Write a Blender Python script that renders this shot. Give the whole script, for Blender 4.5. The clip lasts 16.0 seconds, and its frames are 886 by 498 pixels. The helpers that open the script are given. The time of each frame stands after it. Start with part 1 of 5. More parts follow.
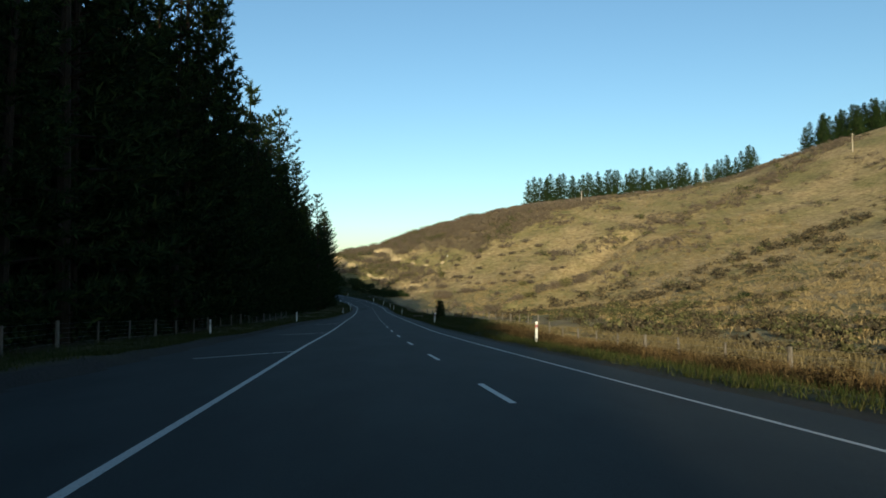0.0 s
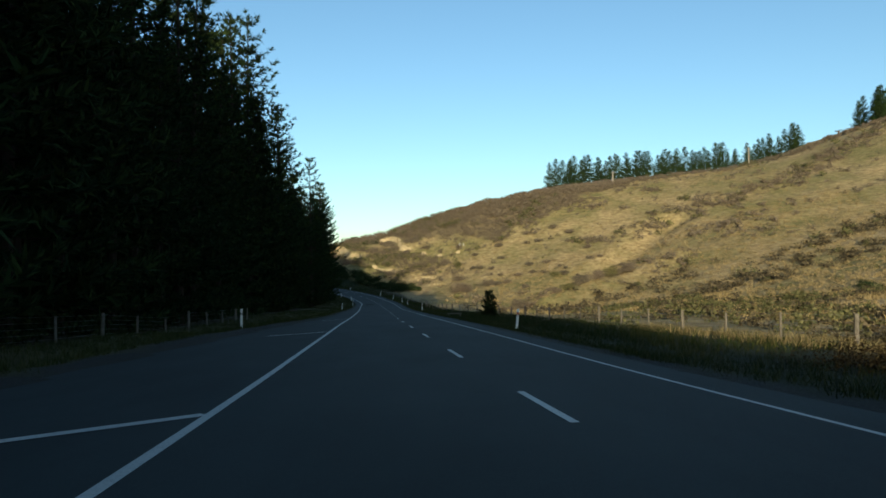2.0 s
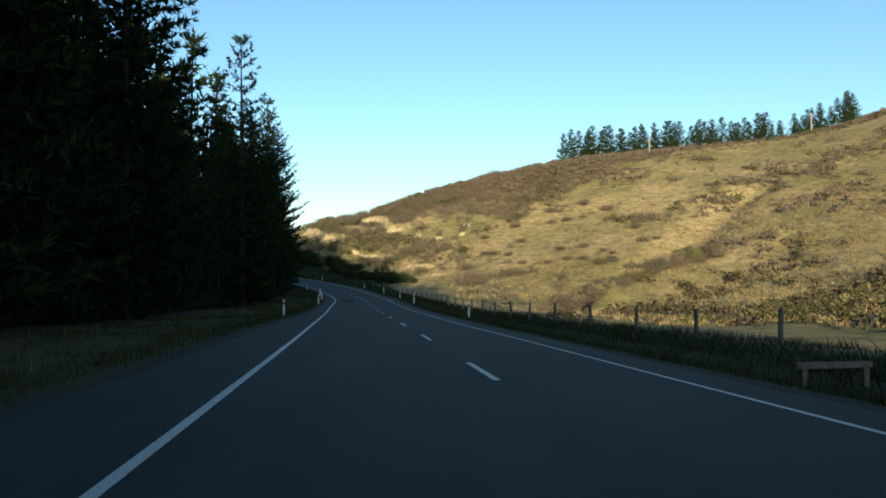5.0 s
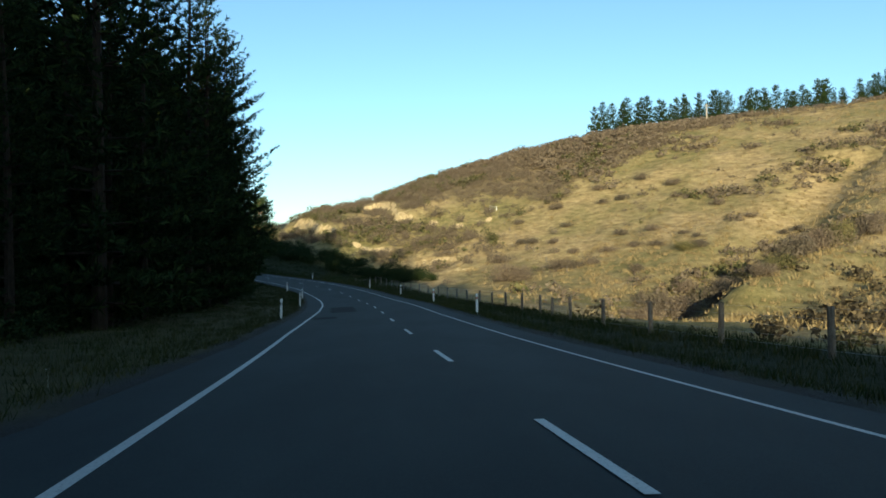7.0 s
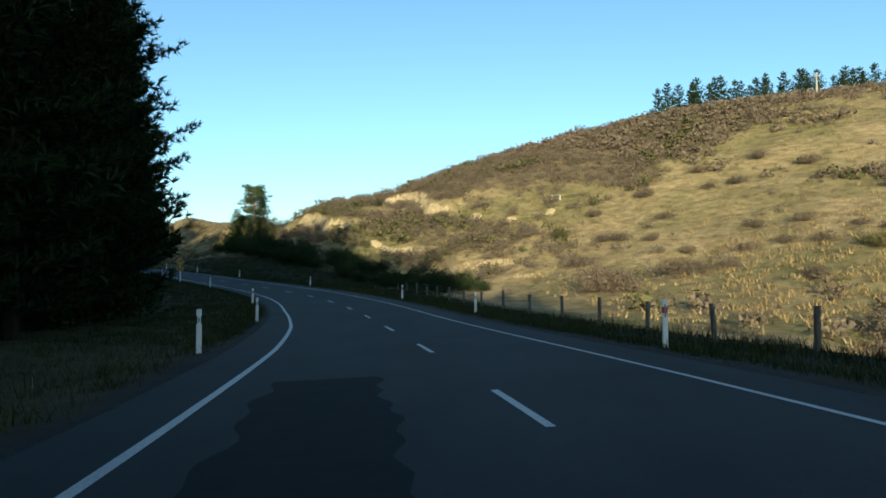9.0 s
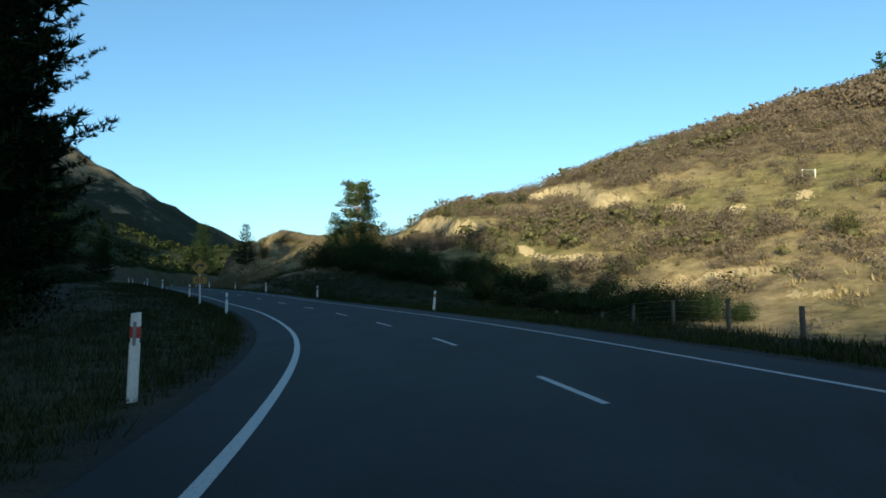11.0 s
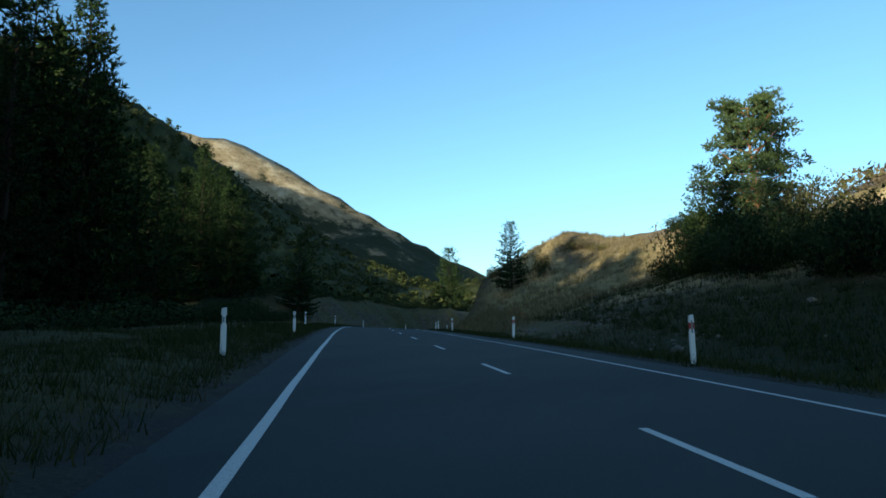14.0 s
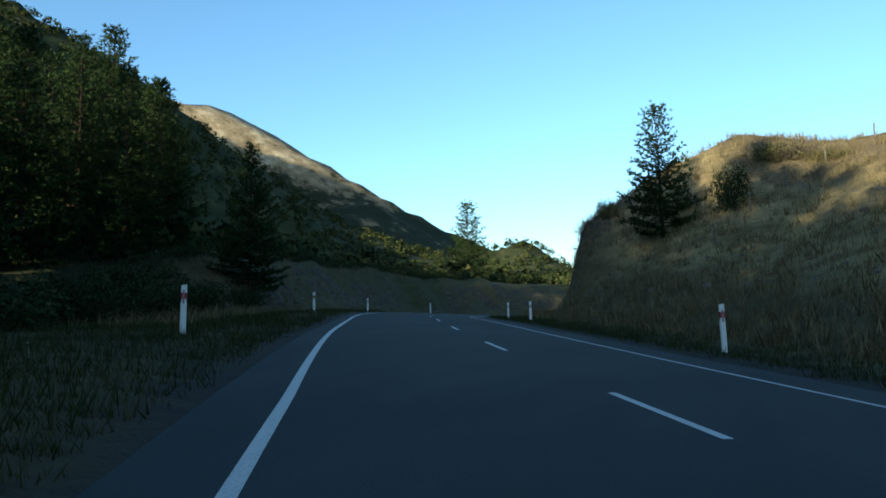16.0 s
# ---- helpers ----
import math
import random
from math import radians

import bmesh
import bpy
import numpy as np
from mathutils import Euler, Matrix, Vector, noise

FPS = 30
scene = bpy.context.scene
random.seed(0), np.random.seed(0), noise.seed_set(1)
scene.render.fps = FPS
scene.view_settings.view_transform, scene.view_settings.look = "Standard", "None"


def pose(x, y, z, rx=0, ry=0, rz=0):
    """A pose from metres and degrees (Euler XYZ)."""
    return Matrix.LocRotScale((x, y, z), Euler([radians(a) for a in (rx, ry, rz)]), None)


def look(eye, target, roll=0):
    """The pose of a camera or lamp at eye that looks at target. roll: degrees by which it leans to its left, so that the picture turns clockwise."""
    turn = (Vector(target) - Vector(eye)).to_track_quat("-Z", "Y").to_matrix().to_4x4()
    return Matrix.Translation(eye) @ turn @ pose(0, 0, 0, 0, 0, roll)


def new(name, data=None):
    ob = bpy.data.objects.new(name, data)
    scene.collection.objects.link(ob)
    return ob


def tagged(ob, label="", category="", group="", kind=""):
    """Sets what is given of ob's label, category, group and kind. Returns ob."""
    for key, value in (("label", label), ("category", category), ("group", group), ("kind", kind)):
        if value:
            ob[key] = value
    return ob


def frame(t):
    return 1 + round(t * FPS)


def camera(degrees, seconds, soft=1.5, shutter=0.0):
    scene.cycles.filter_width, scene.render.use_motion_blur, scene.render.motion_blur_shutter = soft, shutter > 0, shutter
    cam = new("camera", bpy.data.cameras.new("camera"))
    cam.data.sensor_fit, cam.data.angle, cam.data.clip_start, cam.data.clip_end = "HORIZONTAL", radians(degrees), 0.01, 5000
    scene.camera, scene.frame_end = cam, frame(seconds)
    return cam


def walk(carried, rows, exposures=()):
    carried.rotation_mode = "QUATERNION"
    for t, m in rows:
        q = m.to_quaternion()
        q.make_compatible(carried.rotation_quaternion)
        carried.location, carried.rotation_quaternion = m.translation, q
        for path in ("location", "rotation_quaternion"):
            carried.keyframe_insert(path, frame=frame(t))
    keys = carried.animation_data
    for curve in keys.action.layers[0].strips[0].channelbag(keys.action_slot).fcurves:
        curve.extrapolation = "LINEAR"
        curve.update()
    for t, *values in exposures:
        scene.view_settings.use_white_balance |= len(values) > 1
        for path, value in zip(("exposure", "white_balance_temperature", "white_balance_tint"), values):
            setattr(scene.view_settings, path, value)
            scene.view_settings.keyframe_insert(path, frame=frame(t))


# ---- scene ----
cam = camera(65.54, 16.0, soft=1.7)
# seconds, eye x y z, yaw to the left, pitch up, roll
ROWS = [
    (0.0, 0.08, 0.94, 1.28, -0.58, 2.1, -0.09),
    (0.5, -1.14, 11.49, 0.68, -0.52, 2.16, 0.14),
    (1.0, -2.33, 21.88, 0.08, -0.44, 1.93, 0.37),
    (1.5, -3.51, 32.48, -0.53, -0.49, 2.21, 0.33),
    (2.0, -4.71, 43.22, -1.09, -0.25, 1.81, -0.34),
    (2.5, -5.82, 53.98, -1.65, -1.01, 2.38, -0.17),
    (3.0, -6.99, 65.12, -2.18, -1.32, 2.83, 0.47),
    (3.5, -8.13, 76.29, -2.68, -1.96, 2.04, 0.7),
    (4.0, -9.19, 87.1, -3.11, -2.03, 1.99, 0.55),
    (5.0, -11.42, 109.74, -4.09, -1.94, 1.46, 0.11),
    (5.8, -13.13, 128.34, -4.82, -2.48, 1.42, -0.35),
    (6.5, -14.58, 144.63, -5.51, -2.19, 0.98, -0.96),
    (7.0, -15.64, 156.22, -6, -1.79, 1.54, -0.96),
    (7.5, -16.74, 168.09, -6.48, -1.89, 2, -0.85),
    (8.0, -17.88, 179.98, -6.87, -1.81, 2.2, -0.79),
    (9.0, -20.49, 203.07, -7.51, -0.37, 2.75, -0.5),
    (9.8, -23.32, 222.2, -7.92, 2.27, 3.65, -0.94),
    (10.5, -26.66, 238.81, -8.01, 5.72, 4.72, -0.96),
    (11.0, -29.76, 250.51, -7.92, 9.23, 5.19, -0.5),
    (11.5, -33.64, 262.33, -7.68, 13.16, 5.87, -0.37),
    (12.0, -38.2, 273.58, -7.33, 17, 6.53, -0.34),
    (12.5, -43.54, 284.71, -6.84, 21, 6.96, -0.79),
    (13.0, -49.55, 295.14, -6.3, 24.44, 7.49, -0.57),
    (13.5, -56.15, 305.23, -5.66, 27.33, 7.77, -0.46),
    (14.0, -62.88, 314.63, -4.92, 29.45, 8.38, -0.71),
    (14.5, -70.43, 324.51, -4.13, 30.39, 7.82, -1.07),
    (15.0, -77.89, 334.12, -3.47, 30.56, 7.36, -0.43),
    (15.5, -85.26, 343.68, -2.8, 29.92, 7.43, -0.85),
    (16.0, -92.4, 353.27, -2.18, 28.81, 6.02, -1.27),
]


def heading(x, y, z, yaw, pitch, roll):
    """Camera pose from its place and its yaw, pitch and roll in degrees."""
    return pose(x, y, z, 0, 0, yaw) @ pose(0, 0, 0, 90 + pitch, 0, 0) @ pose(0, 0, 0, 0, 0, roll)


# the film camera brightens as the road turns from the lit hill
EXPOSURES = [(0.0, 0.5, 5900, -3), (3.5, 0.75, 5900, -3), (7.0, 1.0, 5850, -4), (10.5, 0.86, 5500, -5), (13.5, 1.0, 5400, -5), (16.0, 1.22, 5450, -4)]
walk(cam, [(t, heading(*p)) for t, *p in ROWS], EXPOSURES)

# ---------------------------------------------------------------- world and light
SUN_EL, SUN_AZ = 10.3, 3.6          # degrees above the horizon; the light travels this far right of +y
world = bpy.data.worlds.new("world")
scene.world = world
world.use_nodes = True
wt = world.node_tree
sky = wt.nodes.new("ShaderNodeTexSky")
sky.sky_type = "NISHITA"
sky.sun_disc = False
sky.sun_elevation = radians(SUN_EL)
sky.sun_rotation = radians(180 + SUN_AZ)
sky.air_density, sky.dust_density, sky.ozone_density = 1.0, 0.6, 2.0
wt.nodes["Background"].inputs["Strength"].default_value = 0.13
wt.links.new(sky.outputs["Color"], wt.nodes["Background"].inputs["Color"])
sun = new("sun", bpy.data.lights.new("sun", "SUN"))
sun.data.energy, sun.data.angle, sun.data.color = 5.0, radians(0.55), (1.0, 0.76, 0.47)
el, az = radians(SUN_EL), radians(SUN_AZ)
sun.matrix_world = look((-20, -60, 40), Vector((-20, -60, 40)) + Vector((math.sin(az) * math.cos(el), math.cos(az) * math.cos(el), -math.sin(el))))

# ---------------------------------------------------------------- materials


class Mat:
    """A small wrapper for building node materials."""

    def __init__(self, name, rough=0.8, metal=0.0, spec=0.5):
        self.m = bpy.data.materials.new(name)
        self.m.use_nodes = True
        self.t = self.m.node_tree
        self.b = self.t.nodes["Principled BSDF"]
        self.b.inputs["Roughness"].default_value = rough
        self.b.inputs["Metallic"].default_value = metal
        self.b.inputs["Specular IOR Level"].default_value = spec

    def node(self, kind, **kw):
        n = self.t.nodes.new(kind)
        for k, v in kw.items():
            n.inputs[k].default_value = v
        return n

    def link(self, a, b):
        self.t.links.new(a, b)

    def pos(self, scale=(1, 1, 1), local=False):
        c = self.node("ShaderNodeTexCoord")
        mp = self.node("ShaderNodeMapping")
        mp.inputs["Scale"].default_value = scale
        if local:
            self.link(c.outputs["Object"], mp.inputs["Vector"])
        else:
            g = self.node("ShaderNodeNewGeometry")
            self.link(g.outputs["Position"], mp.inputs["Vector"])
        return mp.outputs["Vector"]

    def noise(self, vec, scale, detail=4.0, rough=0.6):
        n = self.node("ShaderNodeTexNoise", Scale=scale, Detail=detail, Roughness=rough)
        self.link(vec, n.inputs["Vector"])
        return n.outputs["Fac"]

    def ramp(self, fac, stops):
        r = self.node("ShaderNodeValToRGB")
        el_ = r.color_ramp.elements
        while len(el_) < len(stops):
            el_.new(0.5)
        for e, (p, c) in zip(el_, stops):
            e.position, e.color = p, (*c, 1) if len(c) == 3 else c
        self.link(fac, r.inputs["Fac"])
        return r.outputs["Color"]

    def mix(self, fac, a, b, mode="MIX"):
        n = self.t.nodes.new("ShaderNodeMix")
        n.data_type, n.blend_type = "RGBA", mode
        for sock, v in ((n.inputs[0], fac), (n.inputs[6], a), (n.inputs[7], b)):
            if hasattr(v, "links"):
                self.link(v, sock)
            else:
                sock.default_value = v if isinstance(v, (int, float)) else (*v, 1)
        return n.outputs[2]

    def math(self, op, a, b):
        n = self.t.nodes.new("ShaderNodeMath")
        n.operation = op
        for sock, v in zip(n.inputs, (a, b)):
            if hasattr(v, "links"):
                self.link(v, sock)
            else:
                sock.default_value = v
        return n.outputs[0]

    def colour(self, out):
        self.link(out, self.b.inputs["Base Color"])
        return self

    def flat(self, c):
        self.b.inputs["Base Color"].default_value = (*c, 1)
        return self

    def bump(self, fac, strength, dist):
        n = self.node("ShaderNodeBump", Strength=strength, Distance=dist)
        self.link(fac, n.inputs["Height"])
        self.link(n.outputs["Normal"], self.b.inputs["Normal"])
        return self


def grey(v, t=(1, 1, 1)):
    return (v * t[0], v * t[1], v * t[2])


def asphalt_material():
    k = Mat("chip_seal", 0.88, spec=0.22)
    p = k.pos()
    fine, blot = k.noise(p, 55.0, 3.0, 0.7), k.noise(k.pos((1, 0.35, 1)), 0.45, 5.0)
    chips = k.ramp(fine, [(0.3, (0.014, 0.020, 0.022)), (0.55, (0.024, 0.032, 0.035)), (0.8, (0.048, 0.056, 0.057))])
    wear = k.ramp(blot, [(0.35, (0.72, 0.74, 0.76)), (0.65, (1.18, 1.16, 1.12))])
    k.colour(k.mix(1.0, chips, wear, "MULTIPLY"))
    return k.bump(fine, 0.35, 0.01).m


def line_material():
    k = Mat("road_paint", 0.6)
    p = k.pos()
    n = k.noise(p, 30.0, 5.0, 0.75)
    k.colour(k.ramp(n, [(0.32, (0.10, 0.105, 0.105)), (0.42, (0.36, 0.37, 0.36)), (0.6, (0.46, 0.47, 0.455)), (0.8, (0.54, 0.545, 0.53))]))
    return k.m


def ground_material():
    """Dry grass on the hill, greener grass by the road darkened for the forest's shade, bare soil where the scarps are.
    """
    k = Mat("hill_ground", 0.95, spec=0.15)
    p = k.pos()
    big, mid, fine = k.noise(p, 0.035, 5.0), k.noise(k.pos((1, 1, 2.2)), 0.42, 6.0, 0.65), k.noise(p, 3.2, 6.0, 0.75)
    dry = k.ramp(mid, [(0.30, (0.13, 0.098, 0.05)), (0.46, (0.25, 0.19, 0.10)), (0.60, (0.32, 0.25, 0.135)), (0.78, (0.40, 0.32, 0.18))])
    olive = k.ramp(mid, [(0.3, (0.09, 0.085, 0.036)), (0.55, (0.17, 0.15, 0.065)), (0.8, (0.26, 0.22, 0.10))])
    grass = k.mix(k.ramp(big, [(0.40, (0, 0, 0)), (0.62, (1, 1, 1))]), dry, olive)
    steps = k.noise(k.pos((0.10, 0.10, 1.9)), 1.0, 4.0, 0.6)
    grass = k.mix(0.22, grass, k.ramp(steps, [(0.36, (0.62, 0.60, 0.56)), (0.5, (1.0, 1.0, 1.0)), (0.66, (1.28, 1.26, 1.2))]), "MULTIPLY")
    patchy = k.noise(p, 0.9, 5.0, 0.7)
    grass = k.mix(0.7, grass, k.ramp(patchy, [(0.34, (0.72, 0.70, 0.65)), (0.48, (1.05, 1.05, 1.05)), (0.7, (1.25, 1.23, 1.17))]), "MULTIPLY")
    grain = k.ramp(fine, [(0.25, (0.66, 0.65, 0.62)), (0.5, (1.03, 1.03, 1.03)), (0.8, (1.38, 1.36, 1.3))])
    grass = k.mix(0.85, grass, grain, "MULTIPLY")
    # verge green, darkened so that the pines' shade is partly in the colour
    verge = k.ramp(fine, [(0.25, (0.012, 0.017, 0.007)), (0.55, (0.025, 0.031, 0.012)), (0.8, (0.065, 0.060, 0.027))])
    soil = k.ramp(k.noise(k.pos((1.6, 1.6, 0.35)), 1.1, 8.0, 0.74), [(0.32, (0.20, 0.145, 0.075)), (0.47, (0.38, 0.30, 0.17)), (0.62, (0.50, 0.41, 0.25))])
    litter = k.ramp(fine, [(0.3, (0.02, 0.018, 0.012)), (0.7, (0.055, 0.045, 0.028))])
    bush = k.ramp(k.noise(p, 0.09, 8.0, 0.72), [(0.36, (0.016, 0.022, 0.010)), (0.54, (0.032, 0.040, 0.017)), (0.68, (0.075, 0.072, 0.034)), (0.84, (0.22, 0.19, 0.12))])
    at = k.node("ShaderNodeAttribute")
    at.attribute_name = "cover"
    sep = k.node("ShaderNodeSeparateColor")
    k.link(at.outputs["Color"], sep.inputs["Color"])
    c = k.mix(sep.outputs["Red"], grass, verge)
    c = k.mix(sep.outputs["Blue"], c, bush)
    at2 = k.node("ShaderNodeAttribute")
    at2.attribute_name = "cover_b"
    sep2 = k.node("ShaderNodeSeparateColor")
    k.link(at2.outputs["Color"], sep2.inputs["Color"])
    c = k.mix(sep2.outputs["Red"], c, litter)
    under = k.ramp(fine, [(0.3, (0.068, 0.053, 0.038)), (0.5, (0.128, 0.10, 0.064)), (0.75, (0.22, 0.17, 0.10))])
    c = k.mix(k.ramp(k.math("ADD", sep2.outputs["Blue"], k.math("MULTIPLY", k.math("SUBTRACT", patchy, 0.5), 1.2)), [(0.45, (0, 0, 0)), (1.0, (0.85, 0.85, 0.85))]), c, under)
    at3 = k.node("ShaderNodeAttribute")
    at3.attribute_name = "cover_c"
    sep3 = k.node("ShaderNodeSeparateColor")
    k.link(at3.outputs["Color"], sep3.inputs["Color"])
    broken = k.noise(p, 0.55, 8.0, 0.72)
    soil_fac = k.math("ADD", sep.outputs["Green"], k.math("MULTIPLY", k.math("SUBTRACT", broken, 0.5), 2.4))
    c = k.mix(k.ramp(soil_fac, [(0.60, (0, 0, 0)), (0.68, (1, 1, 1))]), c, soil)
    rock = k.ramp(k.noise(k.pos((1.0, 1.0, 2.5)), 1.3, 8.0, 0.75), [(0.34, (0.022, 0.020, 0.016)), (0.52, (0.060, 0.052, 0.039)), (0.72, (0.16, 0.14, 0.108))])
    rock_fac = k.math("ADD", sep3.outputs["Red"], k.math("MULTIPLY", k.math("SUBTRACT", broken, 0.5), 1.4))
    c = k.mix(k.ramp(rock_fac, [(0.36, (0, 0, 0)), (0.62, (1, 1, 1))]), c, rock)
    crag = k.math("ADD", k.math("MULTIPLY", k.noise(k.pos((1, 1, 1.6)), 0.010, 8.0, 0.6), 0.6), k.math("MULTIPLY", k.noise(k.pos((1, 1, 1.3)), 0.05, 9.0, 0.72), 0.4))
    bare = k.math("ADD", crag, k.math("MULTIPLY", k.math("SUBTRACT", sep3.outputs["Green"], 0.5), 0.17))
    mountain = k.ramp(bare, [(0.47, (0.022, 0.028, 0.014)), (0.50, (0.065, 0.060, 0.032)), (0.53, (0.18, 0.14, 0.085)), (0.60, (0.27, 0.215, 0.135)), (0.67, (0.42, 0.355, 0.25))])
    c = k.mix(sep3.outputs["Blue"], c, mountain)
    gravel = k.ramp(k.noise(p, 22.0, 4.0, 0.7), [(0.3, (0.022, 0.023, 0.023)), (0.6, (0.046, 0.046, 0.045)), (0.85, (0.10, 0.098, 0.093))])
    c = k.mix(sep2.outputs["Green"], c, gravel)
    k.colour(c)
    h = k.node("ShaderNodeMath")
    h.operation = "ADD"
    k.link(mid, h.inputs[0])
    k.link(fine, h.inputs[1])
    k.bump(h.outputs[0], 0.9, 0.25)
    big_bump = k.node("ShaderNodeBump", Strength=0.9, Distance=22.0)
    k.link(k.math("MULTIPLY", crag, sep3.outputs["Blue"]), big_bump.inputs["Height"])
    small = k.b.inputs["Normal"].links[0].from_node
    k.link(big_bump.outputs["Normal"], small.inputs["Normal"])
    return k.m


def leaf_material(name, dark, mid, light):
    k = Mat(name, 0.9, spec=0.04)
    g = k.node("ShaderNodeNewGeometry")
    o = k.node("ShaderNodeObjectInfo")
    base = k.ramp(g.outputs["Random Per Island"], [(0.0, dark), (0.55, mid), (1.0, light)])
    tone = k.ramp(o.outputs["Random"], [(0.0, (0.8, 0.84, 0.8)), (1.0, (1.18, 1.14, 1.05))])
    k.colour(k.mix(1.0, base, tone, "MULTIPLY"))
    return k.m


def bark_material(name, a, b, scale=9.0):
    k = Mat(name, 0.95, spec=0.1)
    n = k.noise(k.pos((1, 1, 0.25)), scale, 6.0, 0.7)
    k.colour(k.ramp(n, [(0.3, a), (0.7, b)]))
    return k.bump(n, 0.6, 0.03).m


def plain_material(name, c, rough=0.5, var=0.25, scale=14.0, metal=0.0):
    k = Mat(name, rough, metal)
    n = k.noise(k.pos(), scale, 5.0, 0.7)
    k.colour(k.ramp(n, [(0.3, grey(1 - var, c)), (0.7, c)]))
    return k.m


M_ROAD, M_LINE, M_GROUND = asphalt_material(), line_material(), ground_material()
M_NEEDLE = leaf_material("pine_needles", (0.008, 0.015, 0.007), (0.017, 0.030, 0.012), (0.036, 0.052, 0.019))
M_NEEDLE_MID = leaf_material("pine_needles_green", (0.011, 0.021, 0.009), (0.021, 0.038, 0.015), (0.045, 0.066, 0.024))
# brighter copy of the needles, with the sunlight on two pines in its colour
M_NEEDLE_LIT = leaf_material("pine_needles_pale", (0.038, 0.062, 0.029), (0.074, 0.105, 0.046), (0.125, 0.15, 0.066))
M_SCRUB = leaf_material("brown_scrub", (0.080, 0.064, 0.053), (0.118, 0.096, 0.077), (0.168, 0.138, 0.108))
M_HEATH = leaf_material("dark_heath", (0.030, 0.025, 0.018), (0.068, 0.055, 0.038), (0.125, 0.10, 0.066))
M_GORSE = leaf_material("olive_scrub", (0.042, 0.046, 0.021), (0.095, 0.09, 0.042), (0.165, 0.145, 0.072))
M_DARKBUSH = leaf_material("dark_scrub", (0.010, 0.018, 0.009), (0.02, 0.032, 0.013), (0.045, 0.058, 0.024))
# roadside grass, its green lowered to carry some of the forest shade
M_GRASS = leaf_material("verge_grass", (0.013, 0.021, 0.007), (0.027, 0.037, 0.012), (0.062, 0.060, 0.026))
M_TUSSOCK = leaf_material("tussock", (0.12, 0.09, 0.046), (0.23, 0.175, 0.093), (0.33, 0.255, 0.14))
M_RUSTY = leaf_material("rusty_seed_heads", (0.05, 0.032, 0.017), (0.10, 0.066, 0.033), (0.20, 0.14, 0.07))
M_DOCK = leaf_material("dark_weeds", (0.020, 0.016, 0.009), (0.055, 0.036, 0.018), (0.10, 0.075, 0.035))
M_BARK = bark_material("pine_bark", (0.016, 0.012, 0.009), (0.042, 0.031, 0.023))
M_BARK_RED = bark_material("orange_pine_bark", (0.16, 0.075, 0.04), (0.34, 0.17, 0.09))
M_TIMBER = bark_material("weathered_fence_timber", (0.07, 0.062, 0.052), (0.19, 0.17, 0.145), 16.0)
M_WIRE = plain_material("galvanised_wire", (0.30, 0.30, 0.30), 0.5, 0.3, 5.0, 0.7)
M_POSTWHITE = plain_material("white_post_plastic", (0.78, 0.78, 0.75), 0.55, 0.22, 22.0)
M_RED = plain_material("red_reflective_band", (0.34, 0.03, 0.025), 0.4, 0.2)
M_SILVER = plain_material("grey_reflector", (0.22, 0.22, 0.23), 0.35, 0.2)
M_YELLOW = plain_material("yellow_sign_sheet", (0.40, 0.215, 0.014), 0.45, 0.15, 6.0)
M_BLACK = plain_material("black_sign_print", (0.012, 0.012, 0.012), 0.5, 0.2)
M_STEEL = plain_material("galvanised_steel", (0.45, 0.46, 0.46), 0.45, 0.3, 20.0, 0.6)
M_POLE = plain_material("pale_power_pole_timber", (0.42, 0.37, 0.29), 0.8, 0.3, 9.0)
M_PATCH = plain_material("fresh_seal_patch", (0.015, 0.019, 0.021), 0.95, 0.35, 3.0)
M_PATCH.node_tree.nodes["Principled BSDF"].inputs["Specular IOR Level"].default_value = 0.12
M_FARWOOD = leaf_material("bush_canopy", (0.010, 0.017, 0.008), (0.022, 0.031, 0.012), (0.046, 0.052, 0.020))
M_STONE = plain_material("grey_rubble", (0.15, 0.135, 0.112), 0.95, 0.45, 5.0)
M_FLOWER = plain_material("dry_white_flower_heads", (0.42, 0.41, 0.35), 0.9, 0.3)
M_STRAW = leaf_material("long_dry_grass", (0.058, 0.049, 0.027), (0.125, 0.102, 0.056), (0.22, 0.18, 0.102))

# ---------------------------------------------------------------- the road's line and the lie of the land
# plan of the centre line: a place every 20 m, then a right-hand bend
PLAN = [(7.39, -45.19, 2.47), (5.29, -25.19, 1.32), (3.15, -5.09, 0.21), (0.95, 14.8, -0.91), (-1.3, 34.66, -2.02), (-3.41, 54.5, -3.07), (-5.5, 74.36, -3.93), (-7.57, 94.26, -4.79),
        (-9.47, 114.21, -5.69), (-11.35, 134.16, -6.5), (-13.38, 154.09, -7.31), (-15.34, 173.97, -8.12), (-17.41, 193.85, -8.73), (-19.66, 213.71, -9.17), (-22.86, 233.45, -9.44), (-27.18, 252.99, -9.26),
        (-33.57, 271.91, -8.75), (-42.56, 289.74, -7.97), (-53.25, 306.61, -7.01), (-64.86, 322.81, -5.85), (-76.93, 338.75, -4.73), (-89.07, 354.66, -3.68), (-100.77, 370.87, -2.78), (-111.77, 387.57, -2.05)]

